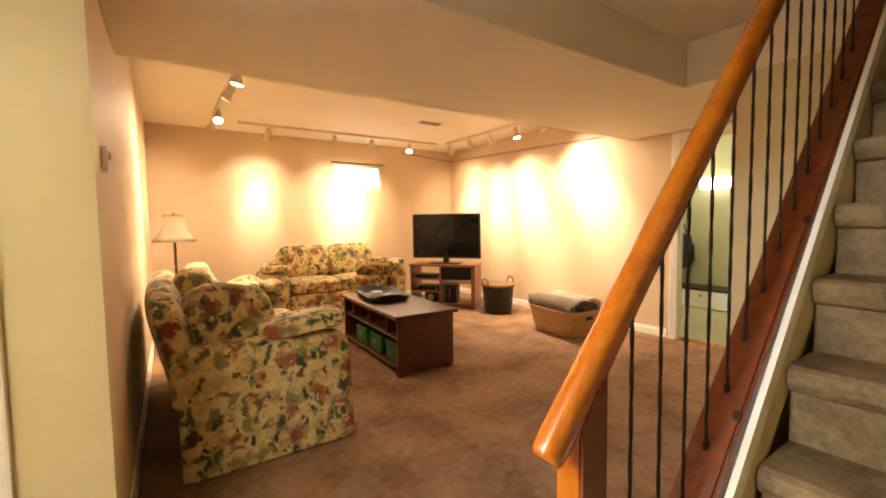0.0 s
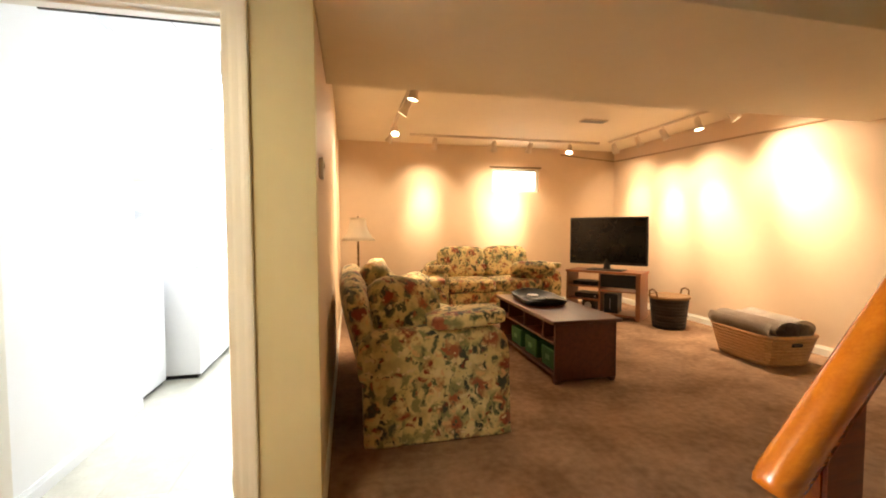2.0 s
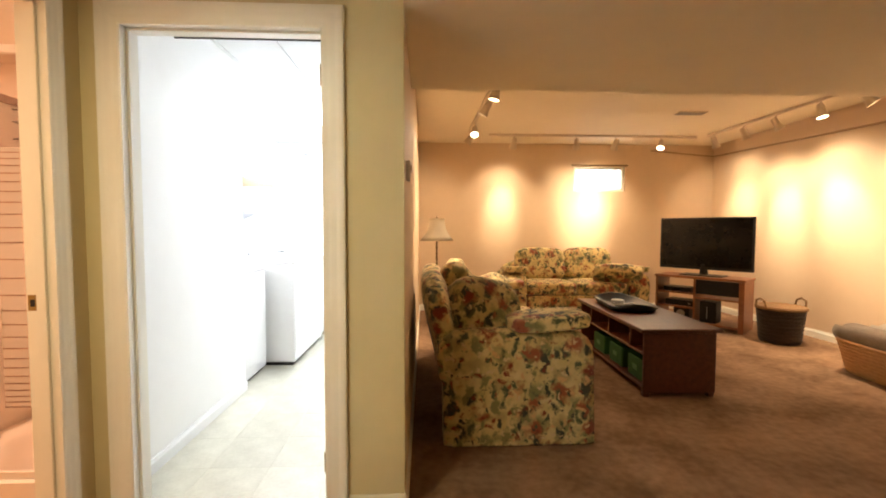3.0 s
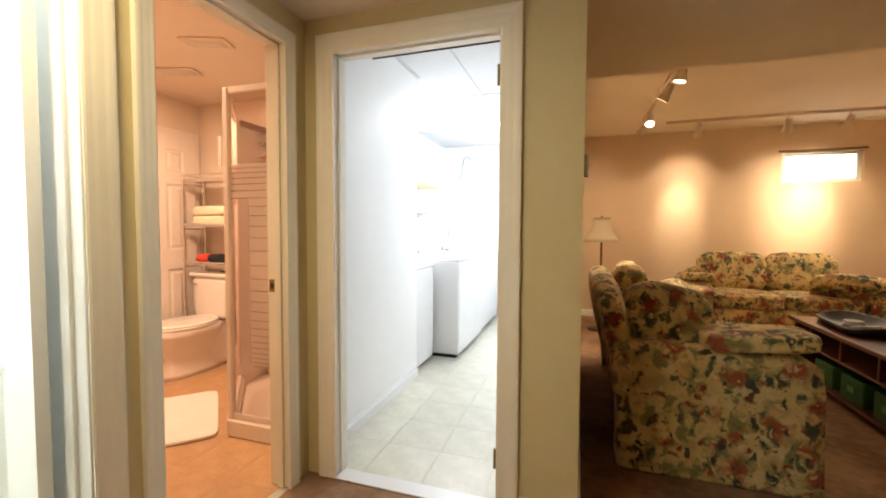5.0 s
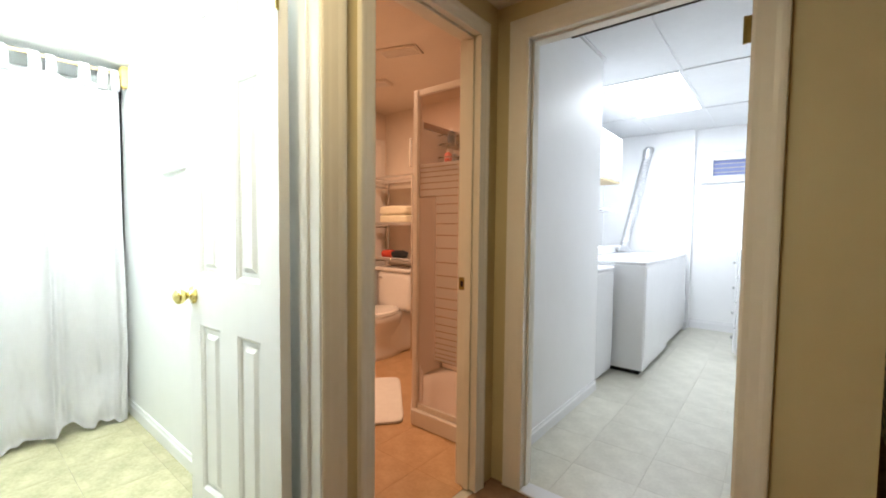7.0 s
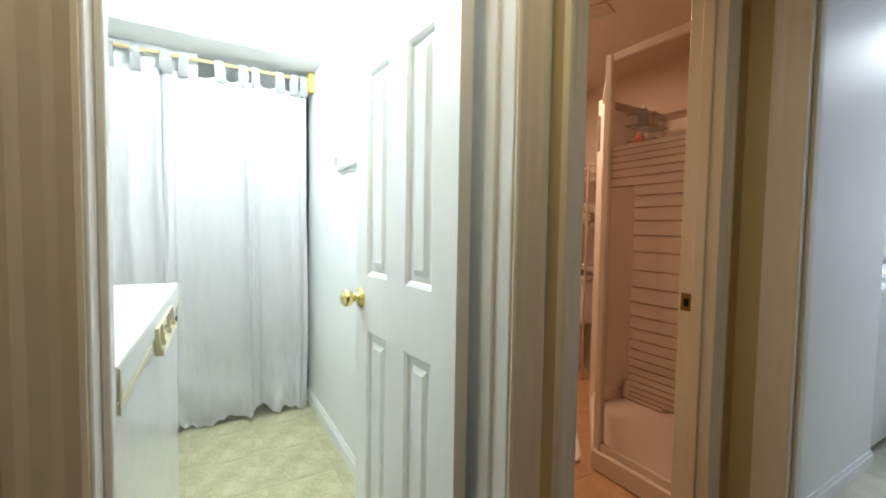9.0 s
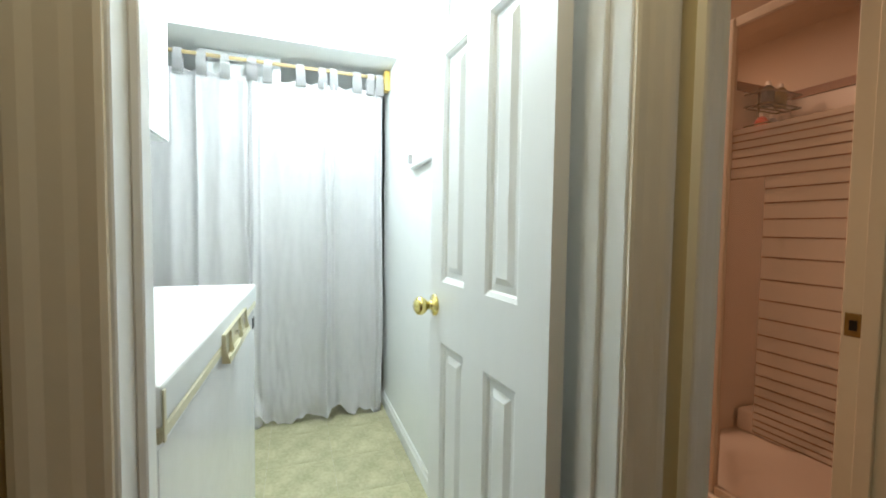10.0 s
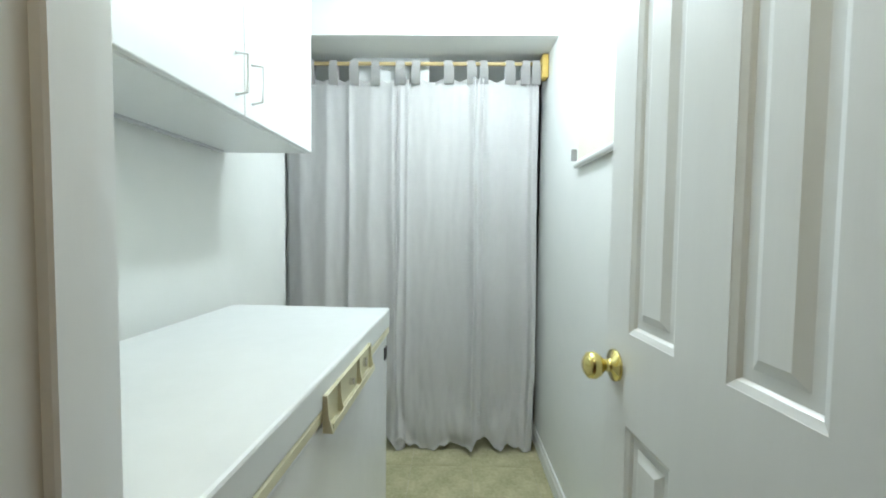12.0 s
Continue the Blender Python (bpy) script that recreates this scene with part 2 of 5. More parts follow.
SHOWER_WHITE = mat("white_shower_acrylic", (0.74, 0.66, 0.58), (0.78, 0.70, 0.62), 4, 0.3)
SHOWER_GLASS = glass("shower_glass", (0.93, 0.88, 0.85))
FROSTED = frosted("frosted_glass", (0.80, 0.72, 0.66), 0.42)
TRIM_BROWN = mat("brown_shower_trim", (0.26, 0.12, 0.065), (0.34, 0.17, 0.09), 12, 0.5)
FROST = mat("stripe_brown", (0.16, 0.08, 0.05), (0.22, 0.11, 0.07), 20, 0.7)
ENAMEL = mat("white_enamel", (0.80, 0.81, 0.83), (0.83, 0.84, 0.86), 3, 0.22, 0, 0, 1, (1, 1, 1), 0.5, 0.2)
ENAMEL_GREY = mat("grey_white_enamel", (0.60, 0.61, 0.63), (0.64, 0.65, 0.67), 3, 0.3)
FREEZER_TOP = mat("white_freezer_lid", (0.71, 0.73, 0.73), (0.75, 0.77, 0.77), 3, 0.42)
IVORY = mat("ivory_plastic", (0.58, 0.55, 0.38), (0.64, 0.61, 0.44), 12, 0.4)
LAMINATE = mat("white_laminate", (0.80, 0.82, 0.82), (0.83, 0.85, 0.85), 4, 0.3, 0, 0.03, 120)
CURTAIN = mat("white_cotton_curtain", (0.92, 0.91, 0.905), (0.96, 0.95, 0.945), 7, 0.9, 0, 0.12, 240, (1, 1, 0.5))
DARK_STRIP = mat("near_black_strip", (0.05, 0.05, 0.048), (0.07, 0.07, 0.065), 4, 0.9)
FOIL = mat("foil_duct", (0.50, 0.51, 0.53), (0.62, 0.63, 0.65), 30, 0.35, 0.7, 0.3, 80)
VINYL_LAUNDRY = tile_mat("grey_vinyl_tile", (0.45, 0.44, 0.37), (0.56, 0.55, 0.47), 0.35)
VINYL_STORE = tile_mat("olive_vinyl_tile", (0.35, 0.33, 0.18), (0.56, 0.53, 0.34), 0.4)
VINYL_BATH = tile_mat("tan_vinyl_tile", (0.46, 0.27, 0.13), (0.58, 0.36, 0.19), 0.4)
GROUT = mat("grout", (0.50, 0.48, 0.40), (0.54, 0.52, 0.44), 30, 0.6)
RED = mat("red_fabric", (0.50, 0.04, 0.02), (0.6, 0.07, 0.03), 20, 0.8)
YELLOW = mat("golden_edge", (0.62, 0.44, 0.10), (0.68, 0.50, 0.14), 12, 0.5)
BLACK_CLOTH = mat("black_cloth", (0.012, 0.012, 0.014), (0.025, 0.025, 0.027), 14, 0.9, 0, 0.4, 200)
SIDE_FLOOR = mat("green_grey_vinyl", (0.36, 0.35, 0.23), (0.43, 0.42, 0.29), 5, 0.5, 0, 0.05, 60)
SIDE_PAINT = mat("green_grey_paint", (0.40, 0.40, 0.26), (0.44, 0.44, 0.29), 2, 0.6)

# ---- building helpers ----


def link(name, bm, material, parent=None, label="", smooth=False):
    me = bpy.data.meshes.new(name)
    bmesh.ops.recalc_face_normals(bm, faces=bm.faces)
    bm.to_mesh(me)
    bm.free()
    me.materials.append(material)
    if smooth:
        for p in me.polygons:
            p.use_smooth = True
    ob = new(name, me)
    if parent:
        ob.parent = parent
    if label:
        ob["label"] = label
    return ob


def part(name, bm, material, parent, label="", smooth=False):
    return link(name, bm, material, parent, label, smooth)


def setting(name, bm, material, label="", smooth=False):
    return tagged(link(name, bm, material, None, label, smooth), kind="structure")


def thing(name, label, category, x=0, y=0, z=0, rz=0, group=""):
    ob = new(name)
    ob.matrix_basis = pose(x, y, z, 0, 0, rz)
    return tagged(ob, label, category, group)


def box(x0, y0, z0, x1, y1, z1, bevel=0.0, seg=2, bm=None):
    bm = bm or bmesh.new()
    made = bmesh.ops.create_cube(bm, size=1)["verts"]
    for v in made:
        v.co = Vector(((x0 + x1) / 2 + v.co.x * (x1 - x0), (y0 + y1) / 2 + v.co.y * (y1 - y0), (z0 + z1) / 2 + v.co.z * (z1 - z0)))
    if bevel:
        edges = list({e for v in made for e in v.link_edges})
        bmesh.ops.bevel(bm, geom=edges, offset=bevel, segments=seg, profile=0.5, affect="EDGES")
    return bm


def rod(points, radius, sides=10, bm=None, cap=True):
    """A round bar along points; radius may be a list."""
    bm = bm or bmesh.new()
    pts = [Vector(p) for p in points]
    radii = radius if isinstance(radius, (list, tuple)) else [radius] * len(pts)
    rings = []
    for i, p in enumerate(pts):
        d = (pts[min(i + 1, len(pts) - 1)] - pts[max(i - 1, 0)]).normalized()
        side = d.cross(Vector((0, 0, 1)))
        side = side.normalized() if side.length > 1e-3 else Vector((1, 0, 0))
        up = side.cross(d)
        rings.append([bm.verts.new(p + radii[i] * (math.cos(a) * side + math.sin(a) * up)) for a in [2 * math.pi * k / sides for k in range(sides)]])
    for a, b in zip(rings, rings[1:]):
        for k in range(sides):
            bm.faces.new((a[k], a[(k + 1) % sides], b[(k + 1) % sides], b[k]))
    if cap:
        bm.faces.new(rings[0])
        bm.faces.new(rings[-1])
    return bm


def lathe(profile, sides=28, bm=None, cx=0, cy=0, sx=1.0, sy=1.0):
    """Turns (radius, height) pairs about z."""
    bm = bm or bmesh.new()
    rings = [[bm.verts.new((cx + sx * r * math.cos(a), cy + sy * r * math.sin(a), z)) for a in [2 * math.pi * k / sides for k in range(sides)]] for r, z in profile]
    for a, b in zip(rings, rings[1:]):
        for k in range(sides):
            bm.faces.new((a[k], a[(k + 1) % sides], b[(k + 1) % sides], b[k]))
    bm.faces.new(rings[0])
    bm.faces.new(rings[-1])
    return bm


def soft(sx, sy, sz, power=4.0, wobble=0.0, seed=0.0, cuts=14, bm=None, m=None):
    """A stuffed, rounded block of the given size about the origin."""
    bm = bm or bmesh.new()
    made = bmesh.ops.create_cube(bm, size=2)["verts"]
    edges = list({e for v in made for e in v.link_edges})
    old = set(bm.verts) - set(made)
    bmesh.ops.subdivide_edges(bm, edges=edges, cuts=cuts, use_grid_fill=True)
    for v in bm.verts:
        if v in old:
            continue
        c = v.co
        r = (abs(c.x) ** power + abs(c.y) ** power + abs(c.z) ** power) ** (1 / power)
        c = c / r
        w = 1 + wobble * noise.noise(c * 2.2 + Vector((seed, seed * 1.7, -seed)))
        v.co = Vector((c.x * sx / 2 * w, c.y * sy / 2 * w, c.z * sz / 2 * w))
        if m:
            v.co = m @ v.co
    return bm


def prism(outline, y0, y1, bm=None):
    """An outline of (x, z) pairs pushed from y0 to y1."""
    bm = bm or bmesh.new()
    a = [bm.verts.new((x, y0, z)) for x, z in outline]
    b = [bm.verts.new((x, y1, z)) for x, z in outline]
    bm.faces.new(a)
    bm.faces.new(b)
    for k in range(len(a)):
        j = (k + 1) % len(a)
        bm.faces.new((a[k], a[j], b[j], b[k]))
    return bm


def wall(name, axis, p0, p1, a0, a1, z0, z1, material, holes=(), label=""):
    """A wall between p0 and p1, along the other axis from a0 to a1, with holes (a, b, low, high) through it."""
    bm = bmesh.new()
    cuts_a = sorted({a0, a1, *[v for h in holes for v in h[:2]]})
    cuts_z = sorted({z0, z1, *[v for h in holes for v in h[2:]]})
    for s, e in zip(cuts_a, cuts_a[1:]):
        for low, high in zip(cuts_z, cuts_z[1:]):
            ma, mz = (s + e) / 2, (low + high) / 2
            if any(h[0] < ma < h[1] and h[2] < mz < h[3] for h in holes):
                continue
            if axis == "x":
                box(p0, s, low, p1, e, high, bm=bm)
            else:
                box(s, p0, low, e, p1, high, bm=bm)
    bmesh.ops.remove_doubles(bm, verts=bm.verts, dist=1e-5)
    inner = [f for f in bm.faces if sum(1 for g in bm.faces if g is not f and (g.calc_center_median() - f.calc_center_median()).length < 1e-4)]
    bmesh.ops.delete(bm, geom=inner, context="FACES")
    return setting(name, bm, material, label)


PROFILE = [(0, 0), (0, 0.010), (0.005, 0.0125), (0.018, 0.0125), (0.027, 0.0140), (0.043, 0.0150), (0.053, 0.0175), (0.062, 0.0180), (0.068, 0.0165), (0.070, 0)]


def casing(name, axis, plane, n, a0, a1, top, material, width=0.07, low=0.0):
    """Moulded boards round an opening, mitred at the upper corners."""
    bm, k = bmesh.new(), width / 0.07

    def at(a, z, v):
        return (plane + n * v, a, z) if axis == "x" else (a, plane + n * v, z)

    rings = []
    for u, v in PROFILE:
        u *= k
        rings.append([bm.verts.new(at(*p, v)) for p in ((a0 - u, low), (a0 - u, top + u), (a1 + u, top + u), (a1 + u, low))])
    for p, q in zip(rings, rings[1:]):
        for i in range(3):
            bm.faces.new((p[i], p[i + 1], q[i + 1], q[i]))
    return setting(name, bm, material)


def jamb(name, axis, p0, p1, a0, a1, top, material, stop):
    """The lining of an opening with its stop."""
    bm = bmesh.new()

    def b(a, c, low, high, s0=p0, s1=p1):
        if axis == "x":
            box(s0, a, low, s1, c, high, 0.002, 1, bm)
        else:
            box(a, s0, low, c, s1, high, 0.002, 1, bm)

    b(a0 - 0.02, a0, 0, top + 0.02)
    b(a1, a1 + 0.02, 0, top + 0.02)
    b(a0, a1, top, top + 0.02)
    b(a0, a0 + 0.011, 0, top - 0.011, stop, stop + 0.035)
    b(a1 - 0.011, a1, 0, top - 0.011, stop, stop + 0.035)
    b(a0, a1, top - 0.011, top, stop, stop + 0.035)
    return setting(name, bm, material)


def skirting(name, axis, plane, n, a0, a1, material=None, h=0.09):
    bm = bmesh.new()
    prof = [(0, 0), (0.013, 0), (0.013, h * 0.72), (0.009, h * 0.8), (0.006, h), (0, h)]
    ends = []
    for a in (a0, a1):
        ends.append([bm.verts.new((plane + n * v, a, z) if axis == "x" else (a, plane + n * v, z)) for v, z in prof])
    for k in range(len(prof)):
        j = (k + 1) % len(prof)
        bm.faces.new((ends[0][k], ends[0][j], ends[1][j], ends[1][k]))
    bm.faces.new(ends[0])
    bm.faces.new(ends[1])
    return setting(name, bm, material or TRIM)


def slab(name, x0, y0, x1, y1, z0, z1, material, label=""):
    return setting(name, box(x0, y0, z0, x1, y1, z1), material, label)


# ---- large structure ----
XW, XE, YB = 1.26, 5.74, 4.45
# floors
slab("floor", 0.0, -3.6, 5.8, 0.0, -0.12, 0.0, CARPET, "brown cut-pile carpet in the hall")
slab("floor_living", 1.16, 0.0, 5.8, 4.5, -0.12, 0.0, CARPET, "brown cut-pile carpet in the living room")
slab("floor_side_room", 5.8, -0.9, 8.2, 2.4, -0.12, 0.0, SIDE_FLOOR, "pale green-grey vinyl floor in the side room")
floor_laundry = slab("floor_laundry", -0.8, 0.0, 1.16, 4.3, -0.12, -0.003, GROUT, "grey vinyl floor tiles in the laundry")
floor_storage = slab("floor_storage", -2.6, -2.45, 0.0, -0.89, -0.12, -0.003, GROUT, "olive vinyl floor tiles in the storage room")
floor_bath = slab("floor_bathroom", -2.25, -0.89, 0.0, 1.36, -0.12, -0.003, GROUT, "tan vinyl floor tiles in the bathroom")
# walls of the hall
wall("wall_north", "y", 0.0, 0.10, 0.0, 1.16, 0, 2.6, PAINT_HALL_LIT, [(0.135, 0.958, 0, 2.05)])
wall("wall_pillar", "y", 0.0, 0.10, 1.16, XW, 0, 2.6, PAINT_HALL_LIT)
wall("wall_west", "x", -0.10, 0.0, -3.6, 0.0, 0, 2.6, PAINT_HALL_LIT, [(-0.765, -0.125, 0, 2.03), (-1.637, -0.925, 0, 2.05)])
wall("wall_south", "y", -3.7, -3.6, -0.1, 5.8, 0, 2.6, PAINT_HALL_LIT)
wall("wall_east_hall", "x", XE, 5.84, -3.6, -0.66, 0, 2.6, PAINT_HALL_LIT)
# living room
wall("wall_sofa", "x", 1.16, XW, 0.10, YB + 0.1, 0, 2.6, PAINT_TAN)
wall("wall_back", "y", YB, YB + 0.10, XW, 5.84, 0, 2.6, PAINT_TAN, [(3.58, 4.37, 1.79, 2.16)])
wall("wall_east", "x", XE, 5.84, -0.66, YB, 0, 2.6, PAINT_TAN, [(-0.34, 0.46, 0, 2.04)])
wall("wall_stair_closet", "y", -0.66, -0.56, 4.38, XE, 0, 2.108, PAINT_HALL_LIT)
wall("wall_stair_closet_end", "x", 4.38, 4.48, -1.24, -0.66, 0, 2.108, PAINT_HALL_LIT)
# laundry
wall("wall_laundry_west", "x", -0.10, -0.0005, 0.0005, 1.42, 0, 2.6, PAINT_WHITE)
wall("wall_laundry_recess", "y", 1.32, 1.42, -0.85, -0.10, 0, 2.6, PAINT_WHITE)
wall("wall_laundry_recess_west", "x", -0.95, -0.8502, 1.415, 4.3, 0, 2.6, PAINT_WHITE)
wall("wall_laundry_back", "y", 4.2, 4.3, -0.85, 1.16, 0, 2.6, PAINT_WHITE, [(0.34, 0.95, 1.80, 2.055)])
wall("wall_laundry_east", "x", 1.13, 1.158, 0.10, 4.2, 0, 2.6, PAINT_WHITE)
wall("wall_laundry_chase", "y", 4.12, 4.198, -0.85, 0.20, 0, 2.4, PAINT_WHITE)
# bathroom
wall("wall_bath_west", "x", -2.25, -2.15, -0.89, 1.42, 0, 2.6, PAINT_BATH)
wall("wall_bath_north", "y", 1.32, 1.42, -2.15, -0.85, 0, 2.6, PAINT_BATH)
wall("wall_bath_lining", "y", 1.30, 1.318, -0.85, -0.12, 0, 2.35, PAINT_BATH)
wall("wall_bath_east_lining", "x", -0.12, -0.102, 0.0, 1.30, 0, 2.35, PAINT_BATH)
wall("wall_bath_south", "y", -0.84, -0.79, -2.15, -0.10, 0, 2.6, PAINT_BATH)
# storage room
wall("wall_storage_north", "y", -0.89, -0.842, -2.57, -0.10, 0, 2.6, PAINT_STORE)
wall("wall_storage_south", "y", -2.30, -2.18, -1.78, -0.10, 0, 2.6, PAINT_STORE)
wall("wall_storage_closet", "y", -2.55, -2.45, -2.57, -1.68, 0, 2.6, PAINT_STORE)
wall("wall_storage_closet_end", "x", -1.78, -1.68, -2.45, -2.30, 0, 2.6, PAINT_STORE)
wall("wall_storage_back", "x", -2.57, -2.47, -2.45, -0.89, 0, 2.6, PAINT_STORE)
# side room
wall("wall_side_east", "x", 8.0, 8.1, -0.9, 2.4, 0, 2.6, SIDE_PAINT)
wall("wall_side_north", "y", 2.2, 2.3, 5.84, 8.0, 0, 2.6, SIDE_PAINT)
wall("wall_side_south", "y", -0.9, -0.8, 5.84, 8.0, 0, 2.6, SIDE_PAINT)
# ceilings
slab("ceiling_living", XW, 0.98, XE, YB, 2.49, 2.6, CEILING, "cream textured ceiling of the living room")
slab("ceiling_hall_low", 0.0, -3.6, XW, 0.0, 2.17, 2.6, CEILING, "low cream ceiling over the doors of the hall")
bm = box(XW, -3.6, 2.40, 2.2, -0.28, 2.6)
box(2.2, -1.24, 2.40, 4.38, -0.28, 2.6, bm=bm)
box(2.2, -3.6, 2.40, XE, -2.35, 2.6, bm=bm)
setting("ceiling_hall", bm, CEILING, "cream ceiling of the hall beside the stairs")
bm = box(XW, -0.28, 2.10, 4.38, 0.98, 2.6, 0.004, 1)
box(4.38, -1.24, 2.11, XE, 0.98, 2.6, 0.004, 1, bm)
setting("soffit", bm, CEILING, "dropped cream soffit between hall and living room")
slab("ceiling_bathroom", -2.15, -0.79, -0.10, 1.32, 2.34, 2.6, PAINT_BATH, "warm plain bathroom ceiling")
slab("ceiling_side_room", 5.84, -0.8, 8.0, 2.2, 2.4, 2.6, CEILING, "plain ceiling of the side room")
bm = box(-2.47, -2.18, 2.34, -0.10, -0.89, 2.6)
setting("ceiling_storage", bm, CEILING_WHITE, "white ceiling of the storage room")
slab("soffit_storage", -2.47, -2.45, -1.80, -0.89, 2.115, 2.34, PAINT_STORE, "boxed white soffit above the curtains")
# suspended laundry ceiling: tiles between a thin grid, one opening for the light
bm = bmesh.new()
xs, ys = [-0.85, -0.22, 0.395, 1.005, 1.13], [0.10, 0.77, 1.98, 3.20, 4.2]
for i in range(4):
    for j in range(4):
        if (i, j) == (1, 2):
            continue
        box(xs[i] + 0.001, ys[j] + 0.001, 2.402, xs[i + 1] - 0.001, ys[j + 1] - 0.001, 2.42, bm=bm)
box(-0.85, 0.10, 2.50, 1.13, 4.2, 2.6, bm=bm)
setting("ceiling_laundry", bm, CEILING_WHITE, "suspended white tile ceiling of the laundry")
bm = bmesh.new()
for x in xs[1:-1]:
    box(x - 0.011, 0.10, 2.394, x + 0.011, 4.2, 2.403, bm=bm)
for y in ys[1:-1]:
    box(-0.85, y - 0.011, 2.3935, 1.13, y + 0.011, 2.4025, bm=bm)
box(0.0, 0.10, 2.392, 0.022, 1.42, 2.402, bm=bm)
setting("ceiling_grid", bm, CEILING_WHITE, "white metal ceiling grid")
# stairwell above the stairs
wall("wall_stairwell_north", "y", -1.24, -1.16, 2.2, 5.84, 2.6, 4.6, PAINT_HALL_LIT)
wall("wall_stairwell_south", "y", -2.35, -2.25, 2.0, XE, 0, 4.6, PAINT_HALL_LIT)
wall("wall_stairwell_west", "x", 2.12, 2.2, -2.25, -1.24, 2.6, 4.6, PAINT_HALL_LIT)
wall("wall_stairwell_east", "x", 4.8, 4.9, -2.25, -1.24, 2.6, 4.6, PAINT_HALL_LIT)
slab("ceiling_stairwell", 2.12, -2.35, 5.84, -1.16, 4.6, 4.7, CEILING, "plain ceiling high over the stairs")
slab("floor_landing", 4.06, -2.25, 5.74, -1.24, 2.3, 2.42, STAIR_CARPET, "carpeted landing at the top of the stairs")

# ---- door linings, casings and skirting ----
jamb("door_frame_laundry", "y", -0.004, 0.104, 0.155, 0.938, 2.004, TRIM, 0.03)
casing("trim_laundry_door", "y", 0.0, -1, 0.160, 0.933, 1.999, TRIM, 0.092)
jamb("door_frame_bathroom", "x", -0.104, 0.004, -0.745, -0.145, 2.01, TRIM_DIM, -0.06)
casing("trim_bathroom_door", "x", 0.0, 1, -0.74, -0.15, 2.005, TRIM_DIM, 0.065)
jamb("door_frame_storage", "x", -0.104, 0.004, -1.617, -0.945, 2.03, DOOR_PAINT, -0.079)
casing("trim_storage_door", "x", 0.0, 1, -1.622, -0.940, 2.035, TRIM_DIM, 0.085)
casing("trim_storage_door_inside", "x", -0.10, -1, -1.622, -0.940, 2.035, DOOR_PAINT, 0.045)
jamb("door_frame_side_room", "x", XE - 0.004, 5.844, -0.32, 0.44, 2.02, TRIM, 5.77)
casing("trim_side_room_door", "x", XE, -1, -0.315, 0.435, 2.015, TRIM, 0.08)
skirting("baseboard_east", "x", XE, -1, 0.53, YB - 0.015)
skirting("baseboard_back", "y", YB, -1, XW + 0.015, XE)
skirting("baseboard_sofa", "x", XW, 1, 0.0, YB - 0.015)
skirting("baseboard_pillar", "y", 0.0, -1, 1.03, XW, TRIM_DIM)
skirting("baseboard_laundry", "x", 0.0, 1, 0.13, 1.42, ENAMEL, 0.075)
skirting("baseboard_laundry_back", "y", 4.2, -1, 0.20, 1.13, ENAMEL, 0.11)
skirting("baseboard_storage", "y", -0.89, -1, -2.45, -0.12, DOOR_PAINT, 0.085)
skirting("baseboard_hall_west", "x", 0.0, 1, -3.6, -1.71, TRIM_DIM)
setting("threshold_laundry", box(0.155, -0.02, 0.0, 0.938, 0.07, 0.008, 0.003, 1), ENAMEL_GREY, "pale metal threshold strip")
setting("threshold_side_room", box(5.72, -0.32, 0.0, 5.85, 0.44, 0.008, 0.003, 1), OAK, "wooden threshold strip")
# wire moulding along the walls
bm = rod([(4.75, YB - 0.012, 2.40), (XE - 0.012, YB - 0.012, 2.325)], 0.012, 8)
rod([(XE - 0.012, YB - 0.012, 2.325), (XE - 0.012, 1.0, 2.20)], 0.012, 8, bm)
setting("trim_wire_moulding", bm, MOULDING, "painted wire moulding below the ceiling")

# ---- windows ----
bm = bmesh.new()
for b in ((3.58, 1.79, 3.63, 2.16), (4.32, 1.79, 4.37, 2.16), (3.63, 1.79, 4.32, 1.835), (3.63, 2.115, 4.32, 2.16)):
    box(b[0], YB + 0.02, b[1], b[2], YB + 0.09, b[3], 0.004, 1, bm)
w = thing("window_1", "small white basement window high in the wall", "window")
w["kind"] = "structure"
part("window_frame", bm, TRIM, w)
part("pane", box(3.63, YB + 0.06, 1.835, 4.32, YB + 0.066, 2.115), WINDOW_SKY, w, "bright frosted pane")
part("window_valance", box(3.54, YB - 0.03, 2.165, 4.40, YB + 0.01, 2.185, 0.003, 1), BRONZE, w, "thin dark blind rail")
part("blind_slat", box(3.64, YB + 0.005, 2.125, 4.31, YB + 0.03, 2.133, 0.002, 1), GREY_PLASTIC, w)
w = thing("window_2", "small white laundry window high in the wall", "window")
w["kind"] = "structure"
bm = bmesh.new()
for b in ((0.34, 1.80, 0.385, 2.055), (0.905, 1.80, 0.95, 2.055), (0.385, 1.80, 0.905, 1.84), (0.385, 2.015, 0.905, 2.055)):
    box(b[0], 4.20, b[1], b[2], 4.28, b[3], 0.004, 1, bm)
part("window_frame", bm, ENAMEL, w)
part("pane", box(0.385, 4.26, 1.84, 0.905, 4.266, 2.015), BLUE_SKY, w, "blue daylight pane")
for k in range(3):
    part("blind_slat", box(0.387, 4.235, 1.875 + 0.05 * k, 0.903, 4.25, 1.882 + 0.05 * k), ENAMEL_GREY, w)
casing("trim_laundry_window", "y", 4.2, -1, 0.34, 0.95, 2.055, ENAMEL, 0.06, 1.80)
setting("trim_laundry_window_sill", box(0.27, 4.15, 1.75, 1.02, 4.20, 1.80, 0.005, 1), ENAMEL)

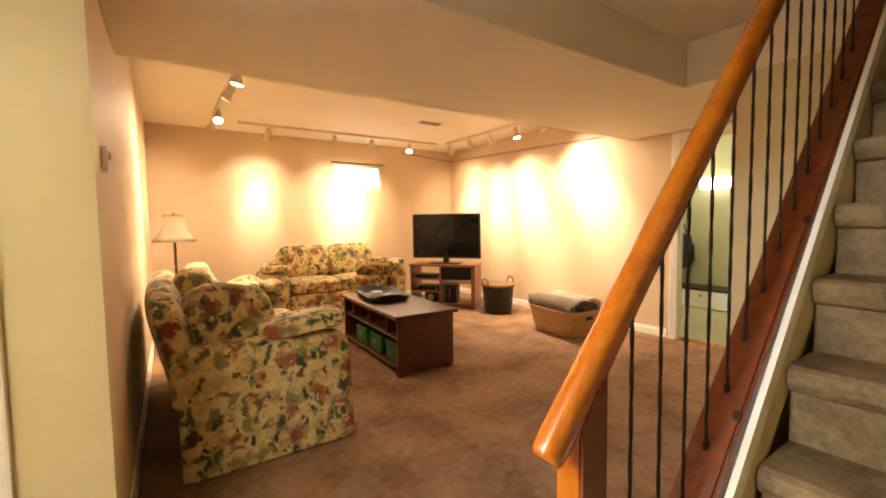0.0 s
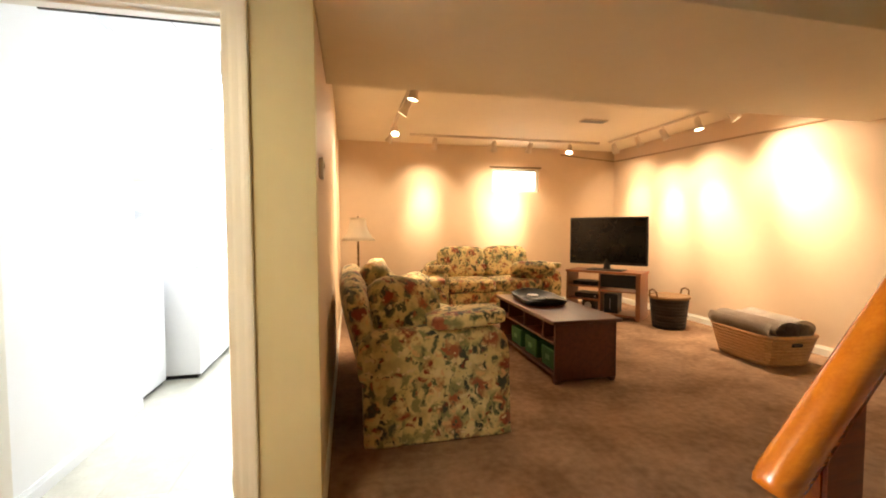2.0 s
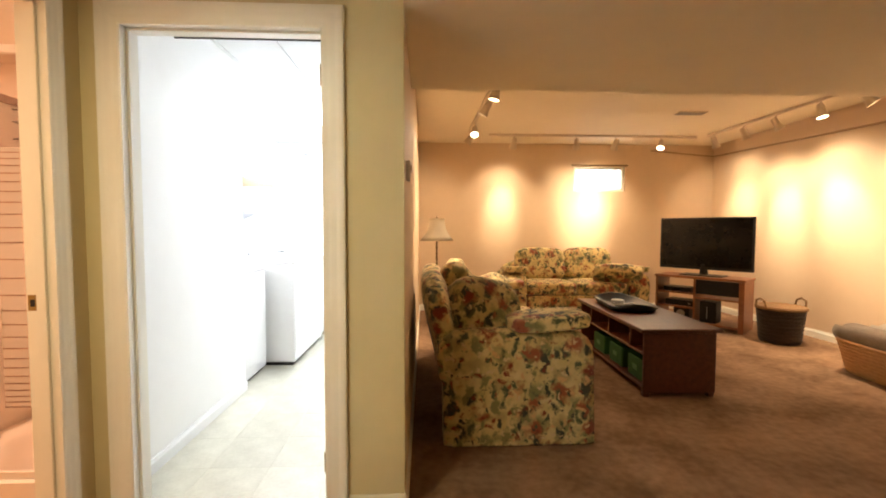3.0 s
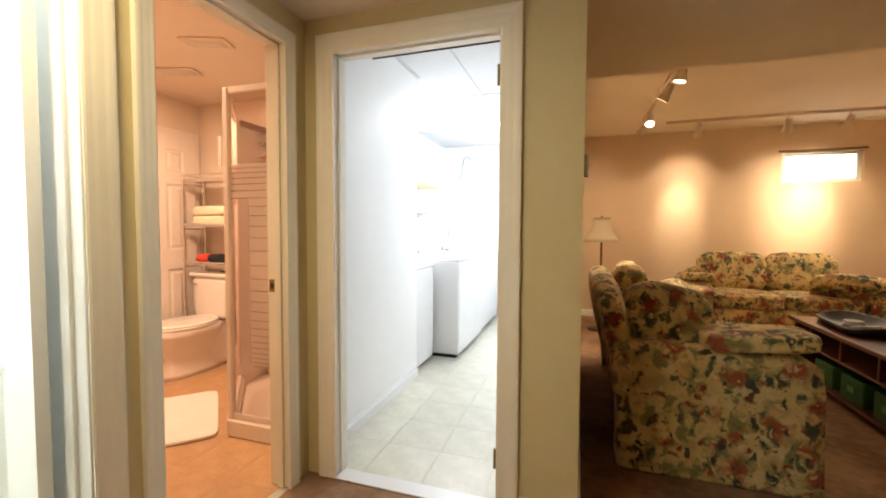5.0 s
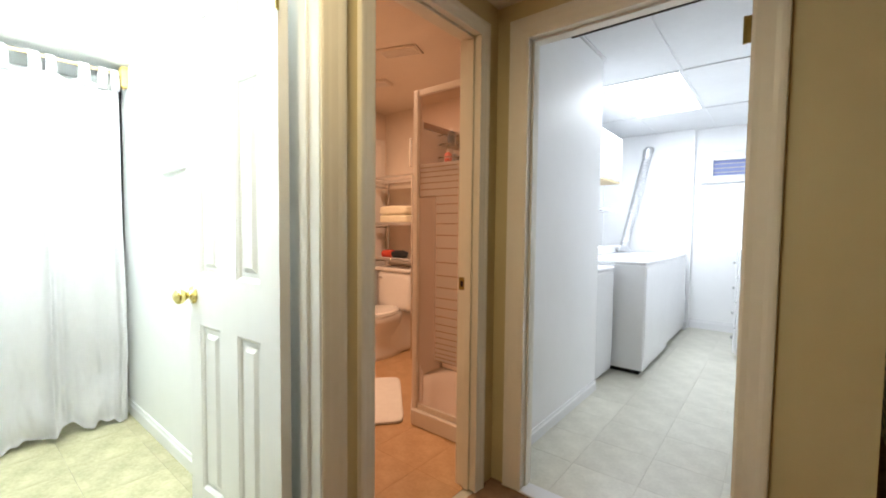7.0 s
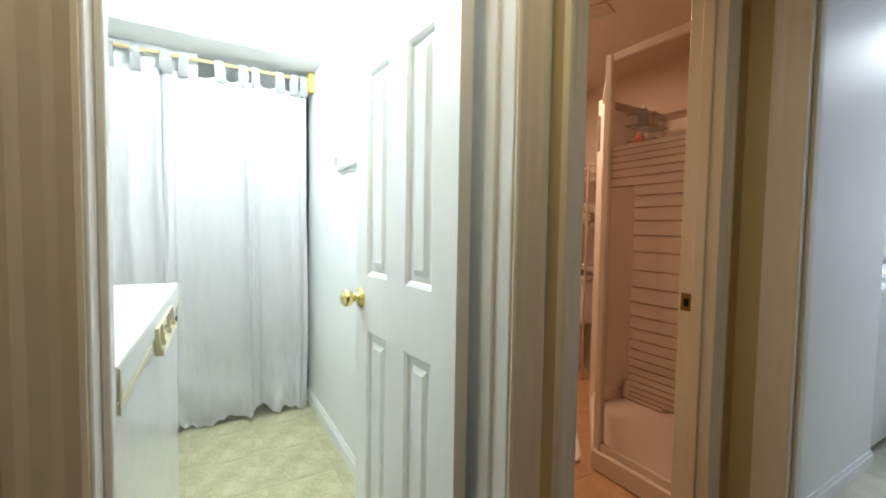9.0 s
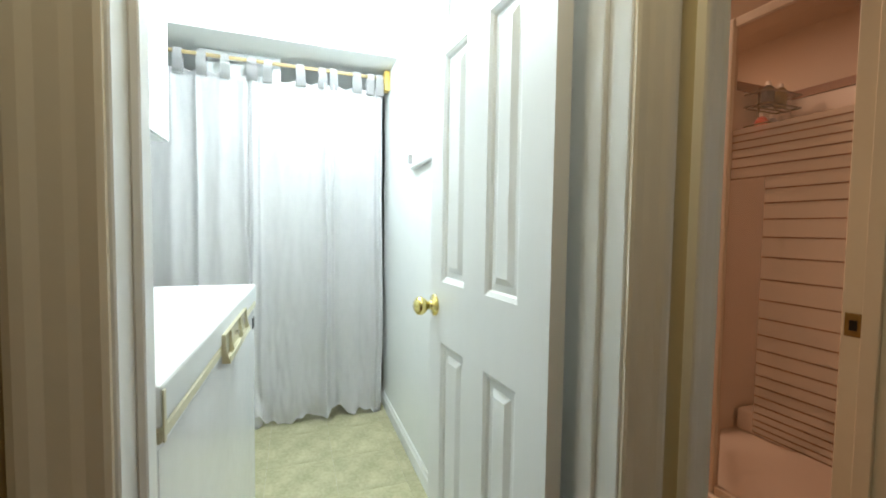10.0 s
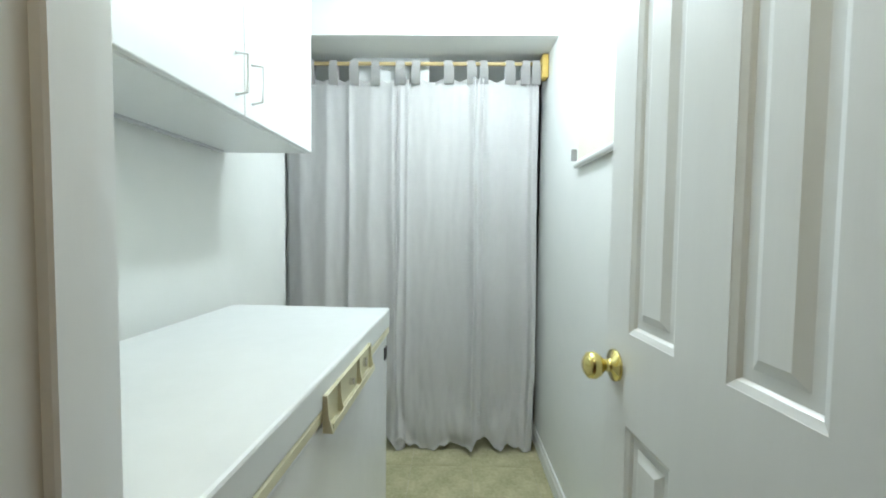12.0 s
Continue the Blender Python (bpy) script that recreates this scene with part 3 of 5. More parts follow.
# ---- stairs ----
RUN, RISE, X0 = 0.167, 0.206, 2.10
stairs = tagged(new("stairs"), "steep flight of stairs covered in brown carpet", "stairs", kind="structure")
for k in range(1, 12):
    x, z = X0 + RUN * k, 0.03 + RISE * k
    bm = box(x, -2.25, max(z - RISE - 0.03, 0), x + RUN + 0.14, -1.345, z - 0.05)
    part("riser", bm, STAIR_CARPET, stairs)
    bm = prism([(x, z - 0.075), (x - 0.022, z - 0.066), (x - 0.036, z - 0.046), (x - 0.040, z - 0.026), (x - 0.034, z - 0.010), (x - 0.020, z - 0.001), (x, z), (x + RUN + 0.02, z), (x + RUN + 0.02, z - 0.045)], -2.249, -1.346)
    part("tread", bm, STAIR_CARPET, stairs)


def zs(x):
    return 0.535 + 1.10 * (x - 2.306)


def zt(x):
    return 0.468 + 1.165 * (x - 2.306)


bm = prism([(1.98, 0.0), (1.98, zs(1.98) - 0.13), (3.86, zs(3.86) - 0.13), (3.86, 0.0)], -1.31, -1.27)
setting("wall_stair_side", bm, PAINT_HALL_LIT, "plain panel closing the side of the stairs")
bm = prism([(2.0, max(zt(2.0) - 0.36, 0.0)), (2.0, zt(2.0) - 0.07), (4.0, zt(4.0) - 0.07), (4.0, zt(4.0) - 0.40)], -1.343, -1.332)
setting("wall_stair_skirt", bm, PAINT_HALL_LIT, "cream inner face along the stair treads")
bm = prism([(2.0, zt(2.0) - 0.070), (2.0, zt(2.0)), (4.0, zt(4.0)), (4.0, zt(4.0) - 0.070)], -1.347, -1.332)
setting("trim_stair_skirt", bm, TRIM, "white skirt cap along the stairs")
rail = thing("stair_railing", "varnished orange wood railing with black iron balusters", "railing")
bm = prism([(2.04, zs(2.04) - 0.13), (2.04, zs(2.04)), (3.95, zs(3.95)), (3.95, zs(3.95) - 0.13)], -1.331, -1.245)
bmesh.ops.bevel(bm, geom=[e for e in bm.edges if abs(e.verts[0].co.y - e.verts[1].co.y) < 1e-4 and abs(e.verts[0].co.x - e.verts[1].co.x) > 0.5], offset=0.008, segments=2, affect="EDGES")
board = part("bottom_rail", bm, REDWOOD, rail, "dark red stained bottom board with knots")
for x, y in ((2.30, -1.312), (2.52, -1.318), (2.93, -1.320), (3.35, -1.30)):
    bm = lathe([(0.001, 0.0), (0.009, 0.0), (0.013, -0.002), (0.0135, -0.006), (0.0012, -0.006)], 14, None, 0, 0, 1.3, 0.8)
    k = part("wood_knot", bm, KNOT, board, "dark wood knot")
    k.matrix_basis = pose(x, y, zs(x) + 0.0016, 0, -47.7, 0)


def zr(x):
    return 0.905 + 1.12 * (x - 1.965)


def rail_section(x, grow=1.0):
    c, s = math.cos(math.atan(1.12)), math.sin(math.atan(1.12))
    pts = []
    for u, v in ((-0.023, -0.026), (-0.025, 0.008), (-0.020, 0.020), (-0.008, 0.026), (0.008, 0.026), (0.020, 0.020), (0.025, 0.008), (0.023, -0.026), (0.018, -0.031), (-0.018, -0.031)):
        pts.append((x - s * v * grow, -1.282 + u * grow, zr(x) + c * v * grow))
    return pts


bm = bmesh.new()
rings = [[bm.verts.new(p) for p in rail_section(x, g)] for x, g in ((1.918, 0.72), (1.924, 0.86), (1.934, 0.92), (2.6, 0.92), (3.3, 0.92), (3.7, 0.92))]
for a, b in zip(rings, rings[1:]):
    for k in range(10):
        bm.faces.new((a[k], a[(k + 1) % 10], b[(k + 1) % 10], b[k]))
bm.faces.new(rings[0])
bm.faces.new(rings[-1])
part("handrail", bm, OAK, rail, "worn glossy orange wood handrail", True)
part("newel_post", prism([(1.985, 0.0), (1.985, zr(1.985) - 0.03), (2.05, zr(2.05) - 0.03), (2.05, 0.0)], -1.297, -1.252), OAK, rail)
# thin dark board puts the shade of the post's south face into colour
part("newel_shade", prism([(1.987, 0.0), (1.987, zr(1.987) - 0.035), (2.05, zr(2.05) - 0.035), (2.05, 0.0)], -1.304, -1.2975), REDWOOD, rail, "newel face coloured dark for its shade")


def twisted(x, y, z0, z1, half=0.0040, turns=11.0, steps=44):
    """A square iron bar twisted along its middle."""
    bm, rings = bmesh.new(), []
    for i in range(steps + 1):
        u = i / steps
        a0 = 2 * math.pi * turns * min(max((u - 0.08) / 0.84, 0.0), 1.0)
        rings.append([bm.verts.new((x + half * math.cos(a0 + math.pi / 2 * k), y + half * math.sin(a0 + math.pi / 2 * k), z0 + (z1 - z0) * u)) for k in range(4)])
    for p, q in zip(rings, rings[1:]):
        for k in range(4):
            bm.faces.new((p[k], p[(k + 1) % 4], q[(k + 1) % 4], q[k]))
    return bm


for k in range(14):
    x = 2.155 + 0.1005 * k
    bm = twisted(x, -1.282, zs(x) - 0.01, zr(x) - 0.03)
    lathe([(0.0005, zs(x) + 0.010), (0.006, zs(x) + 0.012), (0.007, zs(x) - 0.006), (0.0006, zs(x) - 0.012)], 10, bm, x, -1.282)
    part("baluster", bm, IRON, rail)

# ---- living room ----


def sofa(label, length, depth, seats, x, y, rz, lean=14, tall=0.72, plump=0.40):
    s = thing("sofa", label, "sofa", x, y, 0, rz, "floral sofas")
    hl, hd, aw = length / 2, depth / 2, 0.26
    bm = box(-hl + aw, -hd + 0.05, 0.06, hl - aw, hd - 0.05, 0.36, 0.02, 2)
    part("base", bm, FLORAL, s)
    # gathered skirt that reaches the floor
    bm = bmesh.new()
    n, path = 46, []
    for i in range(n + 1):
        path.append((-hl + 0.02 + (length - 0.04) * i / n, -hd + 0.03 + 0.004 * math.sin(i * 1.9)))
    low = [bm.verts.new((px, py - 0.012, 0.006)) for px, py in path]
    high = [bm.verts.new((px, py + 0.004, 0.22)) for px, py in path]
    back = [bm.verts.new((px, py + 0.02, 0.22)) for px, py in path]
    for i in range(n):
        bm.faces.new((low[i], low[i + 1], high[i + 1], high[i]))
        bm.faces.new((high[i], high[i + 1], back[i + 1], back[i]))
    part("front_skirt", bm, FLORAL, s, smooth=True)
    for side in (-1, 1):
        # slipcovered arm: straight skirt below, a fuller rolled part above that overhangs the back
        bm, rings = bmesh.new(), []
        for z, front, rear, half in ((0.004, -hd - 0.004, hd - 0.005, 0.130), (0.02, -hd, hd - 0.005, 0.130), (0.20, -hd + 0.004, hd - 0.002, 0.126), (0.335, -hd + 0.006, hd, 0.124),
                                     (0.355, -hd + 0.010, hd + 0.006, 0.119), (0.385, -hd + 0.006, hd + 0.022, 0.128), (0.48, -hd + 0.012, hd + 0.032, 0.134), (0.56, -hd + 0.022, hd + 0.026, 0.132),
                                     (0.60, -hd + 0.045, hd, 0.122), (0.628, -hd + 0.085, hd - 0.045, 0.098), (0.640, -hd + 0.14, hd - 0.10, 0.060)):
            ring, m = [], 40
            for k in range(m):
                a = 2 * math.pi * (k + 0.5) / m
                c, d = math.cos(a), math.sin(a)
                r = (abs(c) ** 14 + abs(d) ** 14) ** (-1 / 14)
                w = 1 + 0.012 * noise.noise(Vector((c * 2, d * 2 + side, z * 6 + length)))
                ring.append(bm.verts.new((side * (hl - 0.13) + half * r * c * w, (front + rear) / 2 + (rear - front) / 2 * r * d, z)))
            rings.append(ring)
        for p, q in zip(rings, rings[1:]):
            for k in range(40):
                bm.faces.new((p[k], p[(k + 1) % 40], q[(k + 1) % 40], q[k]))
        bm.faces.new(rings[0])
        bm.faces.new(rings[-1])
        part("arm", bm, FLORAL, s, smooth=True)
        bm = soft(aw + 0.04, 0.46, 0.088, 5.0, 0.04, side * 3 + length, 12, m=Matrix.Translation((side * (hl - 0.13), -hd + 0.255, 0.683)) @ pose(0, 0, 0, -4, 0, 0))
        part("arm_pad", bm, FLORAL, s, smooth=True)
    bm = soft(length - 0.12, 0.19, tall, 3.6, 0.03, length, 16, m=Matrix.Translation((0, hd - 0.015, 0.24 + tall / 2)) @ pose(0, 0, 0, -lean, 0, 0))
    part("back_frame", bm, FLORAL, s, smooth=True)
    w = (length - 2 * aw) / seats
    for k in range(seats):
        cx = -hl + aw + w * (k + 0.5)
        bm = soft(w - 0.01, depth - 0.26, 0.17, 6, 0.03, k + length * 3, 14, m=Matrix.Translation((cx, -0.11, 0.44)))
        part("seat_cushion", bm, FLORAL, s, smooth=True)
        bm = soft(w + 0.05, 0.21, plump, 4.2, 0.05, k * 2 + length, 14, m=Matrix.Translation((cx, hd - 0.21, 0.49 + plump / 2)) @ pose(0, 0, 0, -12, 0, 0))
        part("back_cushion", bm, FLORAL, s, smooth=True)
    return s


sofa("cream floral cotton loveseat with skirt beside the wall", 1.80, 0.86, 2, 1.875, 1.42, 90, 13, 0.69)
sofa("cream floral cotton loveseat under the basement window", 1.86, 0.90, 2, 3.33, 3.90, 0, 12, 0.54, 0.46)


def pillow(label, x, y, z, rx, ry, rz, sx=0.50, sy=0.20, sz=0.46, seed=1.0):
    bm = soft(sx, sy, sz, 3.0, 0.06, seed, 14)
    ob = link("cushion", bm, FLORAL, None, "", True)
    ob.matrix_basis = pose(x, y, z, rx, ry, rz)
    tagged(ob, label, "cushion", "loose floral cushions")


pillow("plump floral cushion leaning on the sofa arm", 1.70, 0.82, 0.70, -26, 10, 8, 0.47, 0.26, 0.41, 2)
pillow("pale floral cushion at the sofa back", 1.55, 1.22, 0.765, 0, 14, 96, 0.50, 0.22, 0.40, 3)
pillow("floral cushion lying along the sofa seat", 1.90, 1.98, 0.64, 30, 0, 58, 0.62, 0.22, 0.36, 4)
pillow("floral cushion slumped in the corner of the sofa", 3.88, 3.62, 0.61, 55, 0, -20, 0.62, 0.2, 0.42, 5)
pillow("pale floral cushion standing at the far arm", 1.62, 1.98, 0.74, 0, 12, 84, 0.52, 0.2, 0.40, 6)

TABLE = pose(3.19, 1.78, 0, 0, 0, -1.5)
t = thing("coffee_table", "dark mahogany coffee table with open shelf", "coffee table", 3.19, 1.78, 0, -1.5)
part("tabletop", box(-0.295, -0.67, 0.472, 0.295, 0.67, 0.502, 0.006, 2), MAHOGANY, t)
for sx in (-1, 1):
    for sy in (-1, 1):
        part("leg", box(sx * 0.235 - 0.022, sy * 0.615 - 0.022, 0, sx * 0.235 + 0.022, sy * 0.615 + 0.022, 0.06, 0.004, 1), MAHOGANY, t)
for sy in (-1, 1):
    part("end_panel", box(-0.262, sy * 0.63 - 0.011, 0.03, 0.262, sy * 0.63 + 0.011, 0.472, 0.003, 1), MAHOGANY, t)
part("shelf", box(-0.255, -0.619, 0.055, 0.255, 0.619, 0.078, 0.003, 1), MAHOGANY, t)
part("middle_shelf", box(-0.255, -0.619, 0.30, 0.255, 0.619, 0.318, 0.003, 1), MAHOGANY, t)
part("divider", box(0.02, -0.619, 0.078, 0.04, 0.619, 0.30), MAHOGANY, t)
for y in (-0.20, 0.0, 0.20):
    part("divider", box(-0.25, y * 2.0 - 0.009, 0.318, 0.25, y * 2.0 + 0.009, 0.472), MAHOGANY, t)
for y in (-0.45, -0.10, 0.25):
    o = TABLE @ Vector((-0.12, y, 0.079))
    b = thing("storage_bin", "green fabric bin on the coffee table shelf", "bin", o.x, o.y, o.z, -1.5, "green bins under the table")
    bm = box(-0.11, -0.125, 0, 0.11, 0.125, 0.16, 0.012, 2)
    bmesh.ops.delete(bm, geom=[f for f in bm.faces if f.normal.z > 0.9 and f.calc_area() > 0.02], context="FACES")
    bmesh.ops.solidify(bm, geom=bm.faces[:], thickness=0.006)
    part("body", bm, GREEN_CLOTH, b)
    part("label_plate", box(-0.116, -0.035, 0.065, -0.111, 0.035, 0.105, 0.002, 1), GREEN_PALE, b)
t = thing("serving_tray", "black lacquered tray with raised ends on the coffee table", "tray", 3.19, 2.02, 0.503, -8)
bm, rings = bmesh.new(), []
for z, kx, ky in ((0.006, 0.001, 0.001), (0.006, 0.165, 0.30), (0.040, 0.195, 0.335), (0.046, 0.205, 0.345), (0.040, 0.212, 0.352), (0.0, 0.185, 0.32), (0.0, 0.0012, 0.0012)):
    ring = []
    for k in range(44):
        a = 2 * math.pi * k / 44
        r = (abs(math.cos(a)) ** 5 + abs(math.sin(a)) ** 5) ** (-0.2)
        lift = 0.030 * max(0.0, abs(math.sin(a)) - 0.75) / 0.25 if 0.03 < z < 0.05 else 0.0
        ring.append(bm.verts.new((kx * r * math.cos(a), ky * r * math.sin(a), z + lift)))
    rings.append(ring)
for p, q in zip(rings, rings[1:]):
    for k in range(44):
        bm.faces.new((p[k], p[(k + 1) % 44], q[(k + 1) % 44], q[k]))
part("dish", bm, BLACK_GLOSS, t, smooth=True)
part("ornament", lathe([(0.001, 0.0), (0.06, 0.0), (0.055, 0.02), (0.001, 0.024)], 20, None, 0.0, 0.18), GREY_PLASTIC, t).location.z = 0.007
part("ornament", lathe([(0.001, 0.0), (0.045, 0.0), (0.04, 0.02), (0.001, 0.022)], 20, None, 0.03, -0.2), GREY_PLASTIC, t).location.z = 0.007
for a in (-32, 28):
    part("frame_piece", box(-0.12, -0.007, 0.0, 0.12, 0.007, 0.014, 0.003, 1), GREY_PLASTIC, t).matrix_basis = pose(0, 0.0, 0.007, 0, 0, a)

# television corner: local x along the stand, front at -y
TVX, TVY, TVR = 4.87, 3.36, -52
s = thing("tv_stand", "cherry wood television stand with open shelves", "tv stand", TVX, TVY, 0, TVR)
part("top", box(-0.50, -0.22, 0.60, 0.50, 0.22, 0.63, 0.005, 2), CHERRY, s)
part("bottom", box(-0.48, -0.20, 0.04, 0.48, 0.20, 0.065, 0.003, 1), CHERRY, s)
for x in (-0.49, -0.04, 0.435):
    part("upright", box(x, -0.205, 0.0, x + (0.055 if x > 0.4 else 0.022), 0.20, 0.60, 0.003, 1), CHERRY, s)
part("shelf", box(-0.468, -0.20, 0.40, -0.04, 0.20, 0.418), CHERRY, s)
part("shelf", box(-0.468, -0.20, 0.22, -0.04, 0.20, 0.238), CHERRY, s)
part("shelf", box(-0.018, -0.20, 0.36, 0.435, 0.20, 0.378), CHERRY, s)
part("drawer_front", box(-0.016, -0.198, 0.42, 0.433, -0.18, 0.595, 0.003, 1), BLACK, s, "dark glass front")


def on_stand(name, label, category, lx, ly, z):
    p = pose(TVX, TVY, 0, 0, 0, TVR) @ Vector((lx, ly, z))
    return thing(name, label, category, p.x, p.y, p.z, TVR)


d = on_stand("set_top_box", "black set-top box on the stand shelf", "electronics", -0.25, -0.04, 0.419)
part("case", box(-0.16, -0.12, 0, 0.16, 0.12, 0.055, 0.004, 1), BLACK, d)
part("display", box(-0.06, -0.1225, 0.015, 0.05, -0.1202, 0.035), SCREEN, d)
d = on_stand("media_player", "black media player on the stand shelf", "electronics", -0.22, -0.03, 0.239)
part("case", box(-0.17, -0.12, 0, 0.17, 0.12, 0.07, 0.004, 1), BLACK, d)
part("button", rod([(0.12, -0.121, 0.035), (0.12, -0.128, 0.035)], 0.012, 12), GREY_PLASTIC, d)
d = on_stand("game_console", "black game console standing under the television", "electronics", 0.12, -0.06, 0.066)
part("case", box(-0.10, -0.1, 0, 0.08, 0.1, 0.26, 0.01, 2), BLACK, d)
part("disc_slot", box(-0.02, -0.1025, 0.05, -0.014, -0.1003, 0.2), GREY_PLASTIC, d)
d = on_stand("speaker_box", "small black loudspeaker on the stand floor", "speaker", -0.2, -0.05, 0.066)
part("case", box(-0.09, -0.08, 0, 0.09, 0.08, 0.14, 0.006, 1), BLACK, d)
part("cone", lathe([(0.001, 0), (0.045, 0.004), (0.05, 0.008), (0.001, 0.002)], 20), GREY_PLASTIC, d).matrix_basis = pose(0, -0.084, 0.07, 90, 0, 0)
tv = on_stand("television", "large flat black television on its stand", "television", 0.0, 0.0, 0.631)
part("foot", box(-0.24, -0.12, 0, 0.24, 0.12, 0.014, 0.006, 2), BLACK, tv, "flat glossy foot")
part("neck", rod([(0, 0.02, 0.013), (0, 0.02, 0.15)], [0.05, 0.035], 14), BLACK, tv)
bm = box(-0.525, -0.005, 0.075, 0.525, 0.045, 0.735, 0.012, 3)
tvb = part("bezel", bm, BLACK, tv)
part("screen", box(-0.503, -0.0085, 0.112, 0.503, -0.0055, 0.715), SCREEN, tv, "dark switched-off screen")
part("brand_mark", box(-0.025, -0.0075, 0.089, 0.025, -0.0055, 0.097), GREY_PLASTIC, tv)

# waste basket and laundry basket
b = thing("waste_basket", "dark wicker basket with a rope rim and handles", "basket", 5.18, 2.55, 0)
b.scale = (0.92, 0.92, 1.0)
bm = lathe([(0.001, 0.0), (0.19, 0.0), (0.20, 0.03), (0.235, 0.37), (0.225, 0.37), (0.185, 0.02), (0.0012, 0.02)], 32)
part("body", bm, WICKER_DARK, b)
for k in range(9):
    z = 0.04 + 0.038 * k
    r = 0.201 + 0.034 * (z - 0.03) / 0.34
    part("woven_band", lathe([(r, z - 0.009), (r + 0.006, z), (r, z + 0.009)], 32), WICKER_DARK, b)
part("rim", lathe([(0.222, 0.365), (0.243, 0.36), (0.252, 0.378), (0.243, 0.395), (0.224, 0.39)], 32), ROPE, b)
for sx in (-1, 1):
    part("handle", rod([(sx * 0.238, -0.07, 0.38), (sx * 0.25, -0.06, 0.45), (sx * 0.252, 0, 0.475), (sx * 0.25, 0.06, 0.45), (sx * 0.238, 0.07, 0.38)], 0.011, 8), ROPE, b)
# black disc that fills the basket just below its rim
part("inside_fill", lathe([(0.001, 0.33), (0.12, 0.34), (0.21, 0.352), (0.21, 0.345), (0.0012, 0.32)], 24), BLACK_CLOTH, b)
b = thing("laundry_basket", "rounded tan wicker laundry basket holding folded blankets", "basket", 5.13, 1.36, 0, 84)


def basket_rings(profile, lx=0.37, ly=0.27, power=5.0, sides=48):
    """Rounded rectangular rings of (share, height)."""
    bm, rings = bmesh.new(), []
    for r, z in profile:
        ring = []
        for k in range(sides):
            a = 2 * math.pi * (k + 0.5) / sides
            n = (abs(math.cos(a)) ** power + abs(math.sin(a)) ** power) ** (-1 / power)
            ring.append(bm.verts.new((lx * r * n * math.cos(a), ly * r * n * math.sin(a), z)))
        rings.append(ring)
    for p, q in zip(rings, rings[1:]):
        for k in range(sides):
            bm.faces.new((p[k], p[(k + 1) % sides], q[(k + 1) % sides], q[k]))
    return bm


part("body", basket_rings([(0.001, 0.0), (0.80, 0.0), (0.82, 0.015), (0.99, 0.26), (0.96, 0.26), (0.79, 0.03), (0.0012, 0.02)]), WICKER, b)
for k in range(8):
    z = 0.03 + 0.029 * k
    r = 0.832 + 0.165 * (z - 0.015) / 0.245
    part("woven_band", basket_rings([(r, z - 0.010), (r + 0.012, z), (r, z + 0.010)]), WICKER, b)
part("rim", basket_rings([(0.96, 0.25), (1.005, 0.252), (1.025, 0.268), (1.0, 0.284), (0.96, 0.276)]), WICKER, b)
for sx in (-1, 1):
    part("handle_hole", box(sx * 0.356 - 0.012, -0.05, 0.185, sx * 0.356 + 0.012, 0.05, 0.218, 0.010, 2), BLACK_CLOTH, b)


def rolled(label, material, x, y, z, rz, length, r, seed):
    """A folded and rolled cloth, with the spiral showing at its ends."""
    bm, n, m = bmesh.new(), 54, 10
    grid = []
    for i in range(n + 1):
        a = i / n * 4.2 * math.pi
        rad = r * (0.25 + 0.75 * i / n)
        row = []
        for j in range(m + 1):
            u = (j / m - 0.5) * length
            w = 1 + 0.10 * noise.noise(Vector((u * 5, math.cos(a) + seed, math.sin(a))))
            row.append(bm.verts.new((u, 1.35 * rad * w * math.cos(a), rad * w * math.sin(a) * 0.85)))
        grid.append(row)
    for i in range(n):
        for j in range(m):
            bm.faces.new((grid[i][j], grid[i + 1][j], grid[i + 1][j + 1], grid[i][j + 1]))
    bmesh.ops.solidify(bm, geom=bm.faces[:], thickness=0.016)
    ob = link("blanket", bm, material, None, "", True)
    ob.matrix_basis = pose(x, y, z, 0, 0, rz)
    tagged(ob, label, "blanket", "cloths in the laundry basket")


rolled("grey-brown fleece blanket rolled up in the basket", BLANKET, 5.03, 1.36, 0.325, 84, 0.68, 0.125, 1)
rolled("light grey towel folded in the basket", BLANKET_LIGHT, 5.26, 1.34, 0.335, 78, 0.60, 0.115, 5)

# floor lamp
l = thing("floor_lamp", "tall bronze floor lamp with a cream bell shade", "floor lamp", 1.50, 3.62, 0)
part("base", lathe([(0.001, 0), (0.14, 0), (0.14, 0.018), (0.10, 0.03), (0.03, 0.045), (0.001, 0.05)], 28), BRONZE, l, smooth=True)
prof = [(0.016, 0.045)]
for k in range(13):
    z = 0.08 + 0.072 * k
    prof += [(0.010, z), (0.014, z + 0.03), (0.018, z + 0.036), (0.014, z + 0.042)]
part("stem", lathe(prof + [(0.009, 1.09)], 12), BRONZE, l, smooth=True)
bm = bmesh.new()
prof, sides = [(0.215, 1.065), (0.172, 1.115), (0.135, 1.175), (0.112, 1.24), (0.10, 1.315), (0.098, 1.35)], 32
outer = [[bm.verts.new(((r + (0.004 * (k % 2) if i < 2 else 0)) * math.cos(6.2832 * k / sides), (r + (0.004 * (k % 2) if i < 2 else 0)) * math.sin(6.2832 * k / sides), z)) for k in range(sides)] for i, (r, z) in enumerate(prof)]
for a, b in zip(outer, outer[1:]):
    for k in range(sides):
        bm.faces.new((a[k], a[(k + 1) % sides], b[(k + 1) % sides], b[k]))
bmesh.ops.solidify(bm, geom=bm.faces[:], thickness=0.003)
